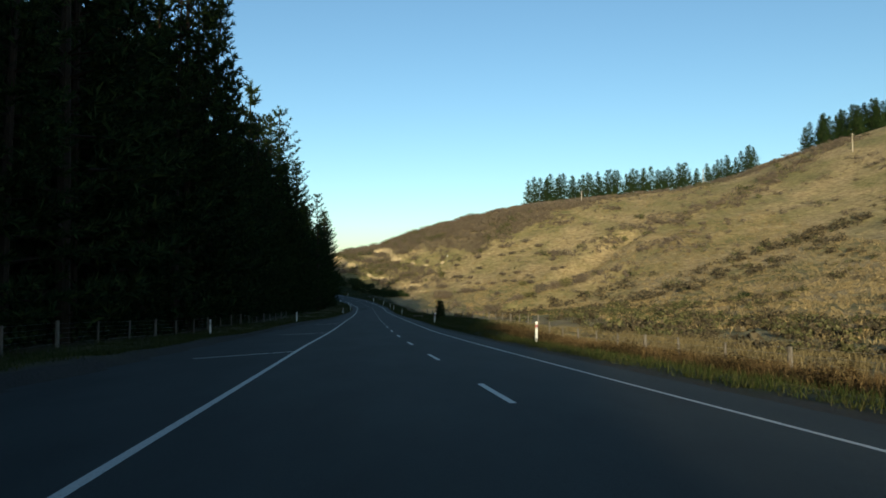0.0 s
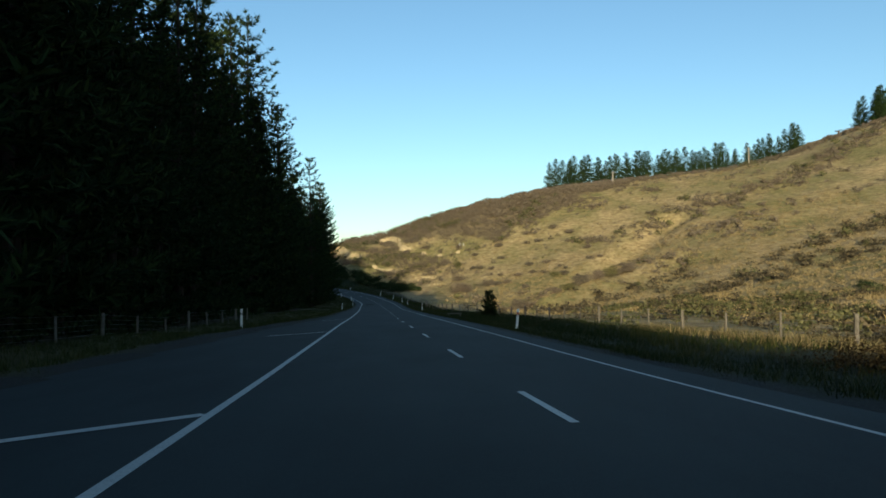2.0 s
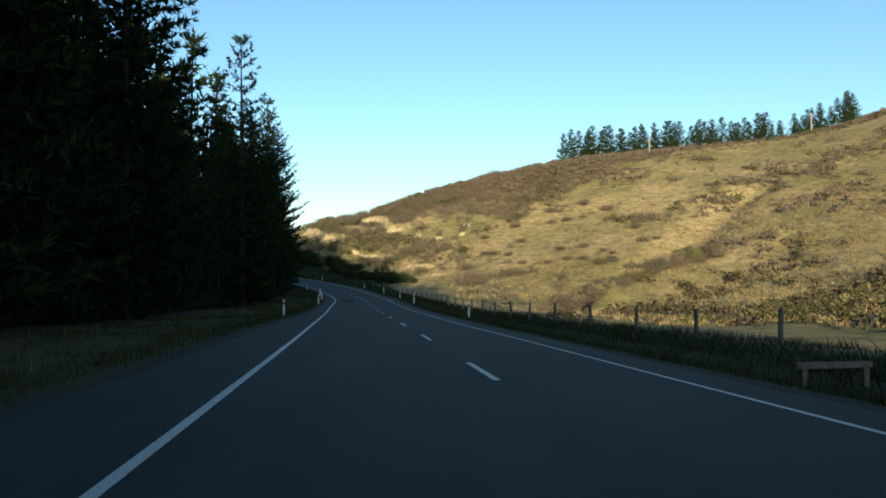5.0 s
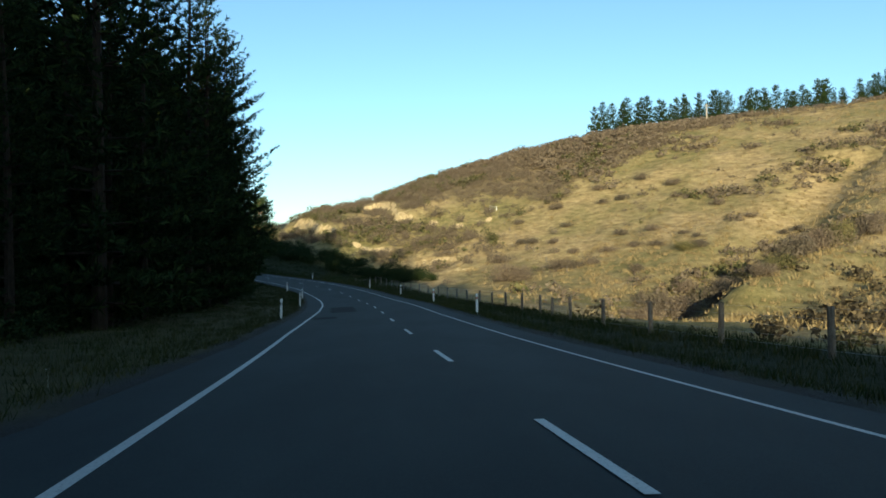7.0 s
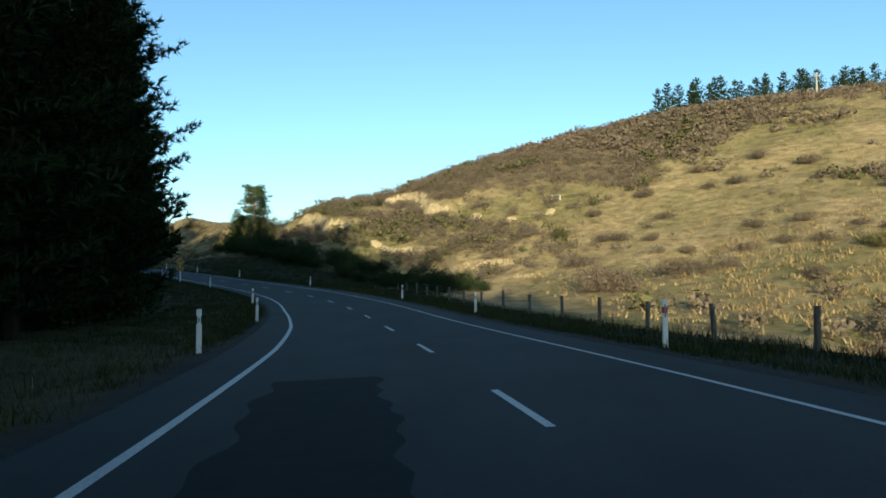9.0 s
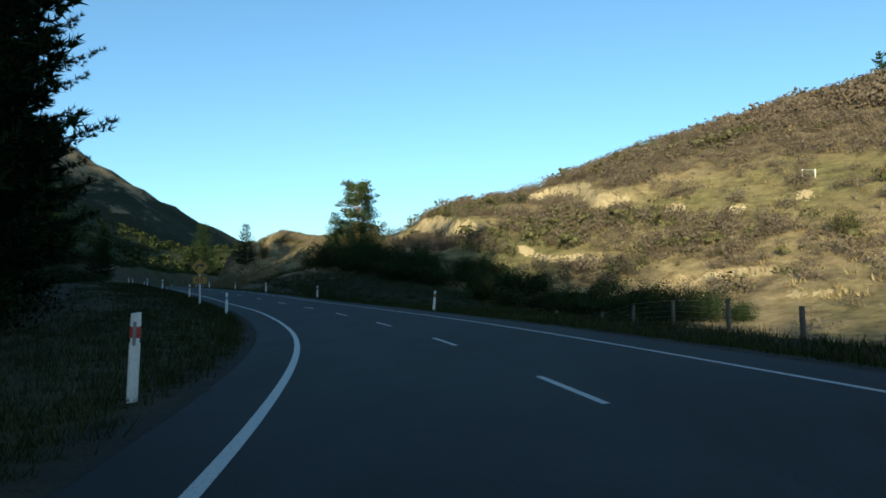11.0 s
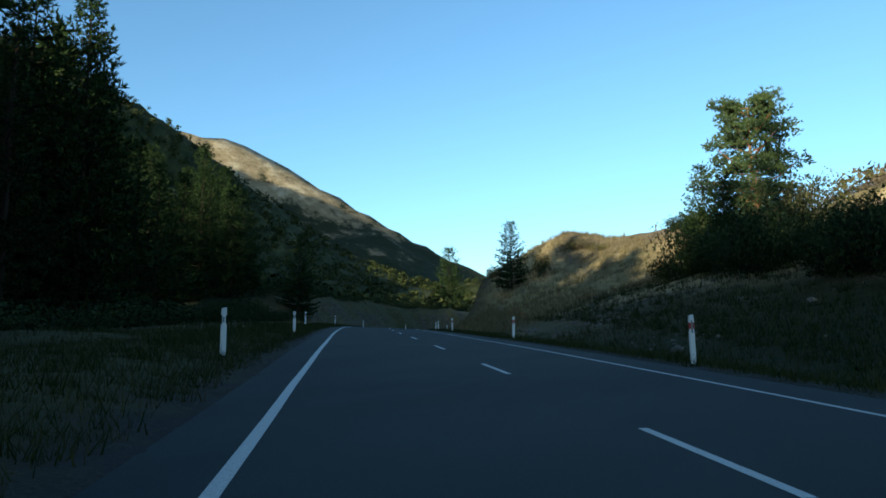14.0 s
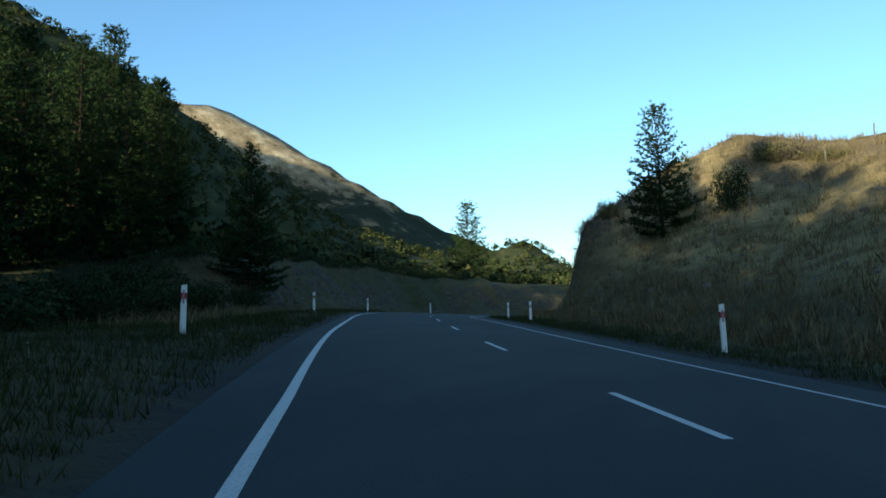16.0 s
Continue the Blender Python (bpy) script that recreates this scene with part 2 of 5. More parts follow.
def spline(pts, step):
    """Catmull-Rom through points, sampled about every step metres."""
    p = [np.array(q, float) for q in pts]
    p = [2 * p[0] - p[1]] + p + [2 * p[-1] - p[-2]]
    out = []
    for a, b, c, d in zip(p, p[1:], p[2:], p[3:]):
        n = max(2, int(np.linalg.norm(c - b) / step))
        for i in range(n):
            t = i / n
            out.append(0.5 * (2 * b + (c - a) * t + (2 * a - 5 * b + 4 * c - d) * t * t + (3 * b - a - 3 * c + d) * t ** 3))
    out.append(p[-2])
    return np.array(out)


def road_line():
    line = list(spline(PLAN, 0.8))
    head = math.atan2(-(line[-1][0] - line[-3][0]), line[-1][1] - line[-3][1])
    x, y, z = line[-1]
    for i in range(260):
        turn = (0.25 + 0.75 * min(1.0, i / 30)) / 85.0
        head -= turn * 0.8
        x, y = x - math.sin(head) * 0.8, y + math.cos(head) * 0.8
        z += 0.8 * (0.03 - 0.0007 * min(i, 60))
        line.append(np.array((x, y, z)))
    line = np.array(line)
    d = np.r_[0, np.cumsum(np.hypot(*np.diff(line[:, :2], axis=0).T))]
    s = np.arange(0, d[-1], 0.8)
    return np.stack([np.interp(s, d, line[:, k]) for k in range(3)], 1), s - 60.3


CL, CS = road_line()               # places, and metres along from the first centre dash
CT = np.gradient(CL[:, :2], axis=0)
CT /= np.linalg.norm(CT, axis=1)[:, None]
CN = np.stack([CT[:, 1], -CT[:, 0]], 1)      # to the right


def road_sl(x, y):
    """Metres along and to the right of the centre line, and its height there, for arrays of places."""
    x, y = np.ravel(x), np.ravel(y)
    n = np.empty(len(x), int)
    coarse = CL[::6, :2]
    for i in range(0, len(x), 20000):
        q = np.stack([x[i:i + 20000], y[i:i + 20000]], 1)
        k = ((q[:, None, :] - coarse[None]) ** 2).sum(-1).argmin(1) * 6
        best, bd = k.copy(), np.full(len(k), 1e18)
        for o in range(-6, 7):
            j = np.clip(k + o, 0, len(CL) - 1)
            d = ((q - CL[j, :2]) ** 2).sum(1)
            m = d < bd
            best[m], bd[m] = j[m], d[m]
        n[i:i + 20000] = best
    off = np.stack([x, y], 1) - CL[n, :2]
    along = (off * CT[n]).sum(1)
    l = (off * CN[n]).sum(1)
    l = np.where(np.abs(along) > 2, np.sign(l + 1e-9) * np.hypot(*off.T), l)
    return CS[n] + np.clip(along, -0.5, 0.5), l, CL[n, 2]


def at_road(s, l):
    """The plan place at s along and l right of the centre line."""
    i = np.clip(np.searchsorted(CS, s), 0, len(CS) - 1)
    return CL[i, 0] + CN[i, 0] * l + CT[i, 0] * (s - CS[i]), CL[i, 1] + CN[i, 1] * l + CT[i, 1] * (s - CS[i])


def bank(s, l):
    """Height of the carriageway above its centre line: crowned on the straight, tilted in the bends."""
    knots = [-60, 0, 40, 90, 130, 165, 200, 235, 265, 300, 335, 355, 375, 420, 480]
    right = np.interp(s, knots, [-0.031, -0.029, -0.016, -0.003, -0.042, -0.016, 0.041, 0.063, 0.065, 0.031, 0.003, -0.027, -0.046, -0.071, -0.071])
    left = np.interp(s, knots, [0.032, 0.026, 0.016, 0.03, 0.017, 0.027, 0.029, 0.007, 0.012, 0.015, -0.018, -0.01, -0.027, -0.068, -0.078])
    return np.where(l > 0, right, left) * l


def left_pave(s):
    return np.interp(s, [-60, 30, 62, 75, 90, 105, 140, 175, 230, 500], [-10.8, -10.4, -9.5, -8.9, -7.9, -6.9, -6.3, -5.9, -5.4, -5.3])


def right_pave(s):
    return np.interp(s, [-60, 0, 50, 500], [4.7, 4.6, 4.2, 4.3])


def smooth(a, b, v):
    t = np.clip((v - a) / (b - a), 0, 1)
    return t * t * (3 - 2 * t)


NOISE_TABLES = {}


def fbm(x, y, scale, octaves=4, seed=0):
    """Smooth value noise on arrays, about -1 to 1."""
    if seed not in NOISE_TABLES:
        NOISE_TABLES[seed] = np.random.default_rng(seed).random((256, 256)) * 2 - 1
    tab = NOISE_TABLES[seed]
    out, amp = 0, 1.0
    for o in range(octaves):
        u, v = x / scale * 2 ** o + 17.3 * o, y / scale * 2 ** o + 5.1 * o
        iu, iv = np.floor(u).astype(int), np.floor(v).astype(int)
        fu, fv = u - iu, v - iv
        fu, fv = fu * fu * (3 - 2 * fu), fv * fv * (3 - 2 * fv)
        g = lambda a, b: tab[a % 256, b % 256]
        out = out + amp * ((g(iu, iv) * (1 - fu) + g(iu + 1, iv) * fu) * (1 - fv) + (g(iu, iv + 1) * (1 - fu) + g(iu + 1, iv + 1) * fu) * fv)
        amp *= 0.5
    return out / 1.5


# crest of the hill on the right, from the road cut round to behind the camera: x, y, height
CREST = np.array([(-119, 452, 4.0), (-113, 430, 6.6), (-108, 418, 9.0), (-104, 417, 11.4), (-98, 416, 13.5), (-90, 415, 11.4), (-85, 413, 11.5), (-78, 408, 11.3), (-70, 403, 8.2), (-63, 400, 10.2), (-52, 400, 14.3), (-33, 399, 18.0), (-10, 400, 26.6),
                  (22, 400, 35.0), (50, 400, 39.9), (92, 400, 44.7), (142, 400, 50.0), (175, 400, 57.6), (208, 400, 70.3), (264, 402, 87.8), (340, 406, 107.5), (430, 410, 128.0)], float)


def crest_near(x, y):
    """Distance to the crest line, the crest's height there, and whether the place lies behind it."""
    best, zc, behind = np.full(len(x), 1e9), np.zeros(len(x)), np.zeros(len(x), bool)
    for (ax, ay, az_), (bx, by, bz) in zip(CREST, CREST[1:]):
        ux, uy = bx - ax, by - ay
        t = np.clip(((x - ax) * ux + (y - ay) * uy) / (ux * ux + uy * uy), 0, 1)
        d = np.hypot(x - ax - t * ux, y - ay - t * uy)
        m = d < best
        best[m], zc[m] = d[m], (az_ + t * (bz - az_))[m]
        behind[m] = (ux * (y - ay) - uy * (x - ax) > 0)[m]
    return best, zc, behind


# bare scarps on the hill: plan line, fall in metres, width of the face
SCARPS = [
    ([(-36, 384), (-30, 382), (-25, 373), (-22.5, 364), (-17, 357.5)], 2.6, 1.5),
    ([(-15.5, 356.5), (-12, 354.5), (-8.5, 352.5)], 1.0, 1.2),
    ([(-8, 350), (-5, 349), (-2, 348.4)], 1.0, 1.1),
    ([(0.5, 348.6), (3, 347.6), (6, 346.5)], 1.0, 1.1),
    ([(-60, 391), (-53, 382), (-46.5, 367), (-40, 360)], 3.0, 1.7),
    ([(-37, 353.5), (-31, 350), (-25, 346), (-21.5, 344)], 1.0, 0.95),
    ([(-17, 337.8), (-12.7, 333.3), (-8.6, 330.3), (-5, 328)], 0.9, 0.85),
    ([(-8, 324), (-6, 320), (-2, 317)], 0.8, 1.0),
]


def line_dist(x, y, line):
    """Distance to a plan line, the side (positive: left of its way) and a mask that fades at its ends."""
    best, side, run = np.full(len(x), 1e9), np.zeros(len(x)), np.zeros(len(x))
    total = sum(math.hypot(b[0] - a[0], b[1] - a[1]) for a, b in zip(line, line[1:]))
    done = 0.0
    for (ax, ay), (bx, by) in zip(line, line[1:]):
        ux, uy = bx - ax, by - ay
        n = math.hypot(ux, uy)
        t = np.clip(((x - ax) * ux + (y - ay) * uy) / (n * n), 0, 1)
        d = np.hypot(x - ax - t * ux, y - ay - t * uy)
        m = d < best
        best[m] = d[m]
        side[m] = ((ux * (y - ay) - uy * (x - ax)) / n)[m]
        run[m] = (done + t * n)[m]
        done += n
    ends = np.minimum(run, total - run)
    return best, np.where(side > 0, 1, -1) * best, smooth(0, 4, ends)


# left bank of the far bend, and the ridges beyond
FAR_RIDGES = [
    # plan line with heights, half width
    ([(-600, 430, 240), (-488, 567, 188), (-457, 616, 159), (-423, 658, 119), (-363, 713, 62), (-310, 750, 40)], 190),
    ([(-1600, 1000, 560), (-1250, 1307, 478), (-1192, 1373, 465), (-1085, 1478, 391), (-893, 1621, 253), (-799, 1676, 194), (-600, 1760, 100)], 520),
    # unseen valley side, added behind the plantation to throw shade on the slopes ahead
    ([(-1400, 150, 650), (-1100, 230, 555), (-890, 250, 450), (-640, 260, 300), (-500, 275, 225)], 330),
    ([(-330, 722, 38), (-266, 736, 43), (-253, 741, 47), (-241, 746, 43), (-215, 755, 20)], 90),
]


def scrub_cover(x, y):
    """How closely the brown scrub covers the upper slope."""
    lower = np.interp(x, [-60, -46, -14, 22, 36, 52, 78, 95, 130, 180, 240], [398, 388, 359, 341, 352, 359, 368, 382, 386, 384, 388])
    return smooth(-7, 10, y - lower + 13 * fbm(x, y, 22, 4, 21) + 5 * fbm(x, y, 5, 2, 23))


def ground_parts(x, y):
    """Height of the ground, with masks for verge, bare soil, far bush, forest floor and gravel."""
    x, y = np.ravel(np.asarray(x, float)), np.ravel(np.asarray(y, float))
    s, l, zr = road_sl(x, y)
    pl_, pr = left_pave(s), right_pave(s)
    edge_l, edge_r = bank(s, pl_), bank(s, pr)
    cut = smooth(300, 350, s)
    # right: verge, ditch, then the hill
    cliff = smooth(408, 420, s)
    toe = 20 - 11.5 * cut + 3.2 * cliff
    depth = -1.1 - 1.1 * smooth(140, 190, s) * (1 - smooth(250, 300, s))
    depth = depth * (1 - cut) - 0.3 * cut
    shelf = smooth(30, 55, s) * (1 - smooth(270, 305, s))      # the verge stays level out to the fence
    brink = np.interp(s, [40, 110, 140, 170, 240, 265], [14.8, 15.2, 11.5, 10.8, 11.0, 13.5])
    verge_r = edge_r * (1 - smooth(5, 9, l)) + depth * smooth(pr + (brink - pr) * shelf, pr + (brink - pr + 4.2) * shelf + 9 * (1 - shelf) - 5 * cut, l) - np.interp(s, [60, 120, 170, 205], [0.35, 0.48, 0.32, 0.2]) * shelf * smooth(pr, pr + 3, l)
    dc, zc, behind = crest_near(x, y)
    past = np.maximum(l - toe, 0)
    u = past / (past + dc + 1e-6)
    g0 = 0.10 * (1 - cut)
    g = smooth(g0, 1.0, u)
    gcut = np.clip(u, 0, 1) ** 0.95
    g = g * (1 - 0.7 * cut) + gcut * 0.7 * cut
    base = zr + depth
    full = np.maximum(zc, base) - base
    face = np.minimum(7.0, full * 0.62) * smooth(0.0, 1.7, past + 0.5 * fbm(x, y, 3.0, 3, 19))
    hill = base + full * g * (1 - cliff) + (face + (full - np.minimum(7.0, full * 0.62)) * np.clip(u, 0, 1) ** 0.8) * cliff
    hill = np.where(behind & (l > 0), zc + np.minimum(dc, 75) * np.interp(x, [-45, -8, 30, 70, 130, 165], [0.025, 0.03, 0.065, 0.085, 0.06, 0.0]) - 0.12 * np.maximum(dc - 110, 0), hill)
    rough_amt = smooth(toe, toe + 14, l)
    hill = hill + rough_amt * (1 - 0.75 * smooth(0.75, 1.0, u)) * (1.5 * fbm(x, y, 46, 3, 3) + 0.5 * fbm(x, y, 9, 3, 4)) + rough_amt * 0.16 * fbm(x, y, 2.2, 2, 5)
    right = np.where(l > toe, hill, zr + verge_r)
    # gully that runs down to the ditch
    gd, _, gf = line_dist(x, y, [(8, 232), (24, 262), (58, 292), (92, 322)])
    right = right - (l > toe) * 4.5 * np.exp(-(gd / 7.0) ** 2) * gf
    gd, _, gf = line_dist(x, y, [(22, 240), (32, 248), (44, 256), (62, 266), (80, 274)])
    right = right + (l > toe) * 3.2 * np.exp(-(gd / 5.5) ** 2) * gf
    soil = np.zeros(len(x))
    for line, fall, width in SCARPS:
        d, side, fade = line_dist(x, y, line)
        wob = side + 1.6 * fbm(x, y, 9, 2, 8)
        near = np.exp(-(np.abs(side) / 12) ** 2) * fade
        right = right + fall * near * (smooth(-width * 0.6, width * 0.6, wob) - 0.5)
        soil = np.maximum(soil, smooth(0.2, 0.6, fade) * (1 - np.clip(np.abs(wob) / (width * 1.15), 0, 1)) * (l > 12))
    # left: verge, forest floor, later a bank and rising slopes
    verge_l = edge_l * (1 - smooth(5, 11, -l)) + (-0.25 + 0.65 * smooth(245, 330, s)) * smooth(-pl_, -pl_ + 3, -l)
    rise = 0.06 * np.maximum(-l - 20, 0) + 0.10 * smooth(230, 330, s) * np.maximum(-l - 26, 0)
    rise = np.minimum(rise, 40) * (1 - 0.8 * smooth(395, 440, s))
    bank_l = smooth(400, 428, s) * 6.6 * smooth(11, 19, -l + 2.2 * fbm(x, y, 9, 3, 9))
    bank_l = bank_l + smooth(404, 425, s) * smooth(11, 13, -l) * (1 - smooth(19, 23, -l)) * (0.7 * fbm(x, y, 4.5, 4, 25) - 0.5 * np.abs(fbm(x, y, 3.0, 3, 26)))
    left = zr + verge_l + rise + bank_l + smooth(8, 14, -l) * (0.35 * fbm(x, y, 11, 3, 6) + 0.12 * fbm(x, y, 2.0, 2, 7))
    z = np.where(l > 0, right, left)
    near_road = (l < pr) & (l > pl_)
    z = np.where(near_road, zr + bank(s, l) - 0.06, z)
    # far ridges
    far_bush, mount, bare = np.zeros(len(x)), np.zeros(len(x)), np.zeros(len(x))
    for line, half in FAR_RIDGES:
        pts = [(a, b) for a, b, c in line]
        best, zc2 = np.full(len(x), 1e9), np.zeros(len(x))
        for (ax, ay, ah), (bx, by, bh) in zip(line, line[1:]):
            ux, uy = bx - ax, by - ay
            t = np.clip(((x - ax) * ux + (y - ay) * uy) / (ux * ux + uy * uy), 0, 1)
            d = np.hypot(x - ax - t * ux, y - ay - t * uy)
            m = d < best
            best[m], zc2[m] = d[m], (ah + t * (bh - ah))[m]
        shape = (1 - np.clip(best / half, 0, 1)) ** 1.15
        r = 1 - np.clip(best / half, 0, 1)
        relief = (fbm(x, y, half * 0.4, 6, 11) * 0.13 - np.abs(fbm(x + 300, y, half * 0.3, 4, 16)) * 0.16) * zc2 * smooth(0, 0.5, r) * smooth(0, 0.2, 1 - r)
        zz = zc2 * shape + relief
        m = (zz > z) & (best < half)
        z = np.where(m & (np.abs(l) > 60), zz, z)
        if half > 400:
            mount = np.maximum(mount, m * (np.abs(l) > 60) * 1.0)
            bare = np.where(m, smooth(150, 400, zz), bare)
        far_bush = np.maximum(far_bush, np.where(m, 1 - 0.85 * smooth(190, 300, zz + 60 * fbm(x, y, 160, 4, 12)) * (half > 300), 0))
    outcrop = smooth(0.32, 0.5, fbm(x, y, 70, 5, 17)) * smooth(40, 90, z) * (x < -300) * 0.6
    soil = np.maximum(soil, outcrop)
    far_bush = np.maximum(far_bush, (l < 0) * smooth(19, 25, -l) * smooth(330, 380, s) * (1 - smooth(150, 230, -l)))
    # the dark verge colour reaches out roughly to the plantation's shadow edge
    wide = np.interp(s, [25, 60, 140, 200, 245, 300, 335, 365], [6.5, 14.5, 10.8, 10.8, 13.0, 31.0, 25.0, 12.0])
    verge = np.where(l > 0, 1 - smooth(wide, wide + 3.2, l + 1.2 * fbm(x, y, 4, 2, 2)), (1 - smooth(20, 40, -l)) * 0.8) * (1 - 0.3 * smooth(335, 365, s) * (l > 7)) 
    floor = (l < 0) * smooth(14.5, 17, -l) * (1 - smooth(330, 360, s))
    gravel = (1 - smooth(0.2, 1.3, np.where(l > 0, l - pr, pl_ - l) + 0.5 * fbm(x, y, 1.6, 2, 13)))
    rubble = cut * (l > 9) * smooth(0.15, 0.5, fbm(x, y, 8, 4, 14)) * (u < 0.6) * 0.45 + cliff * (l > 8) * smooth(0.02, 0.2, u) * (1 - smooth(0.3, 0.6, u)) * 0.8
    rubble = np.maximum(rubble, smooth(402, 425, s) * (l < 0) * smooth(11, 13, -l) * (1 - smooth(16, 19, -l)) * (0.55 + 0.45 * fbm(x, y, 2.6, 4, 15)))
    litter = scrub_cover(x, y) * (l > 24) * (~behind | (dc < 30))
    return z, np.clip(verge, 0, 1), np.clip(np.maximum(soil, 0), 0, 1), np.clip(far_bush, 0, 1), np.clip(floor, 0, 1), np.clip(gravel, 0, 1), np.stack([np.clip(rubble, 0, 1), bare, mount, litter], 1), s, l


def ground_z(x, y):
    return float(ground_parts([x], [y])[0][0])


def spread(lo, hi, step, far_lo, far_hi, grow):
    """Grid lines: even between lo and hi, ever wider outside."""
    v = list(np.arange(lo, hi, step))
    a, d = lo, step
    while a > far_lo:
        d *= grow
        a -= d
        v.insert(0, a)
    a, d = v[-1], step
    while a < far_hi:
        d *= grow
        a += d
        v.append(a)
    return np.array(v)


def build_ground():
    gx = spread(-130, 100, 1.15, -2600, 2600, 1.032)
    gy = spread(-12, 440, 1.15, -2600, 2600, 1.033)
    # finer lines over the scarps
    gx = np.sort(np.r_[gx, [(a + b) / 2 for a, b in zip(gx, gx[1:]) if -62 < a < 6]])
    gy = np.sort(np.r_[gy, [(a + b) / 2 for a, b in zip(gy, gy[1:]) if 318 < a < 393]])
    xx, yy = np.meshgrid(gx, gy)
    z, verge, soil, bush, floor, gravel, rubble, s, l = ground_parts(xx, yy)
    co = np.stack([xx.ravel(), yy.ravel(), z], 1)
    nx, ny = len(gx), len(gy)
    i = np.arange((ny - 1) * nx).reshape(ny - 1, nx)[:, :-1].ravel()
    quads = np.stack([i, i + 1, i + nx + 1, i + nx], 1)
    me = bpy.data.meshes.new("ground")
    me.vertices.add(len(co))
    me.vertices.foreach_set("co", co.ravel())
    me.loops.add(quads.size)
    me.loops.foreach_set("vertex_index", quads.ravel().astype(np.int32))
    me.polygons.add(len(quads))
    me.polygons.foreach_set("loop_start", np.arange(0, quads.size, 4, dtype=np.int32))
    me.polygons.foreach_set("use_smooth", np.ones(len(quads), bool))
    me.update(calc_edges=True)
    for name, r, g, b in (("cover", verge, soil, bush), ("cover_b", floor, gravel, rubble[:, 3]), ("cover_c", rubble[:, 0], rubble[:, 1], rubble[:, 2])):
        a = me.color_attributes.new(name, "FLOAT_COLOR", "POINT")
        a.data.foreach_set("color", np.stack([r, g, b, np.ones(len(r))], 1).ravel().astype(np.float32))
    me.materials.append(M_GROUND)
    ob = new("ground", me)
    return tagged(ob, "dry grassy hillside, verges and far bush slopes", "ground", kind="structure")


GROUND = build_ground()


def link_mesh(name, verts, faces, material, parent=None, label="", smooth_it=False):
    me = bpy.data.meshes.new(name)
    me.from_pydata([tuple(v) for v in verts], [], faces)
    me.materials.append(material)
    if smooth_it:
        me.polygons.foreach_set("use_smooth", [True] * len(me.polygons))
    me.update()
    ob = new(name, me)
    if parent is not None:
        ob.parent = parent
    if label:
        ob["label"] = label
    return ob


def strip(name, s0, s1, left, right, lift, material, step=0.8, cols=1):
    """A ribbon laid on the carriageway between two offsets."""
    n = max(1, int((s1 - s0) / step))
    verts, faces = [], []
    for i in range(n + 1):
        s = s0 + (s1 - s0) * i / n
        a, b = (left(s) if callable(left) else left), (right(s) if callable(right) else right)
        k = np.interp(s, CS, np.arange(len(CS)))
        zc = np.interp(k, np.arange(len(CS)), CL[:, 2])
        cx, cy = np.interp(s, CS, CL[:, 0]), np.interp(s, CS, CL[:, 1])
        nx_, ny_ = np.interp(s, CS, CN[:, 0]), np.interp(s, CS, CN[:, 1])
        for c in range(cols + 1):
            l = a + (b - a) * c / cols
            verts.append((cx + nx_ * l, cy + ny_ * l, zc + float(bank(s, l)) + lift))
    for i in range(n):
        for c in range(cols):
            q = i * (cols + 1) + c
            faces.append((q, q + 1, q + cols + 2, q + cols + 1))
    return link_mesh(name, verts, faces, material)


S0, S1 = -58.0, 500.0
road = strip("road", S0, S1, left_pave, right_pave, 0.0, M_ROAD, 0.8, 16)
tagged(road, "dark chip-sealed two-lane country road", "road", kind="structure")


def left_line(s):
    return float(np.interp(s, [-60, -20, 0, 20, 40, 65, 85, 115, 140, 155, 172, 186, 200, 210, 222, 230, 237, 246, 265, 285, 308, 325, 340, 355, 370, 385, 400, 500],
                           [-5.16, -5.01, -4.96, -4.89, -4.67, -4.46, -4.36, -4.37, -4.37, -4.53, -4.7, -4.59, -4.4, -4.15, -4.08, -4.3, -4.5, -4.34, -4.13, -4.0, -4.25, -4.44, -4.4, -4.34, -4.35, -4.62, -4.74, -4.84]))


edge_left = strip("edge_line", S0, S1, lambda s: left_line(s) - 0.075, lambda s: left_line(s) + 0.075, 0.006, M_LINE)
edge_right = strip("edge_line", S0, S1, 3.12, 3.22, 0.006, M_LINE)
for e in (edge_left, edge_right):
    tagged(e, "white painted edge line along the road", "road marking", kind="structure")
for k in range(-5, 49):
    dash = strip("centre_dash", k * 10 - 3.0, k * 10.0, -0.06, 0.06, 0.006, M_LINE, 0.75)
    tagged(dash, "white painted dash of the centre line", "road marking", group="centre line dashes", kind="structure")
for s, out in ((15.0, -8.4), (38.95, -8.15), (65.8, -7.4), (94.3, -6.7)):
    # cross bars that mark off the wide shoulder
    a, b = at_road(s, left_line(s) - 0.08), at_road(s - 2.4, out)
    sa, sb = np.array((*a, 0)), np.array((*b, 0))
    way = (sb - sa) / np.linalg.norm(sb - sa)
    side = np.array((-way[1], way[0], 0)) * 0.13
    verts = []
    for i in range(13):
        q = sa + (sb - sa) * i / 12
        for sg in (-1, 1):
            x, y, _ = q + sg * side
            ss, ll, zz = road_sl([x], [y])
            verts.append((x, y, float(np.interp(ss[0], CS, CL[:, 2]) + bank(ss[0], ll[0])) + 0.010))
    bar = link_mesh("shoulder_bar", verts, [(2 * i, 2 * i + 1, 2 * i + 3, 2 * i + 2) for i in range(12)], M_LINE)
    tagged(bar, "white painted cross bar on the wide shoulder", "road marking", group="shoulder bars", kind="structure")

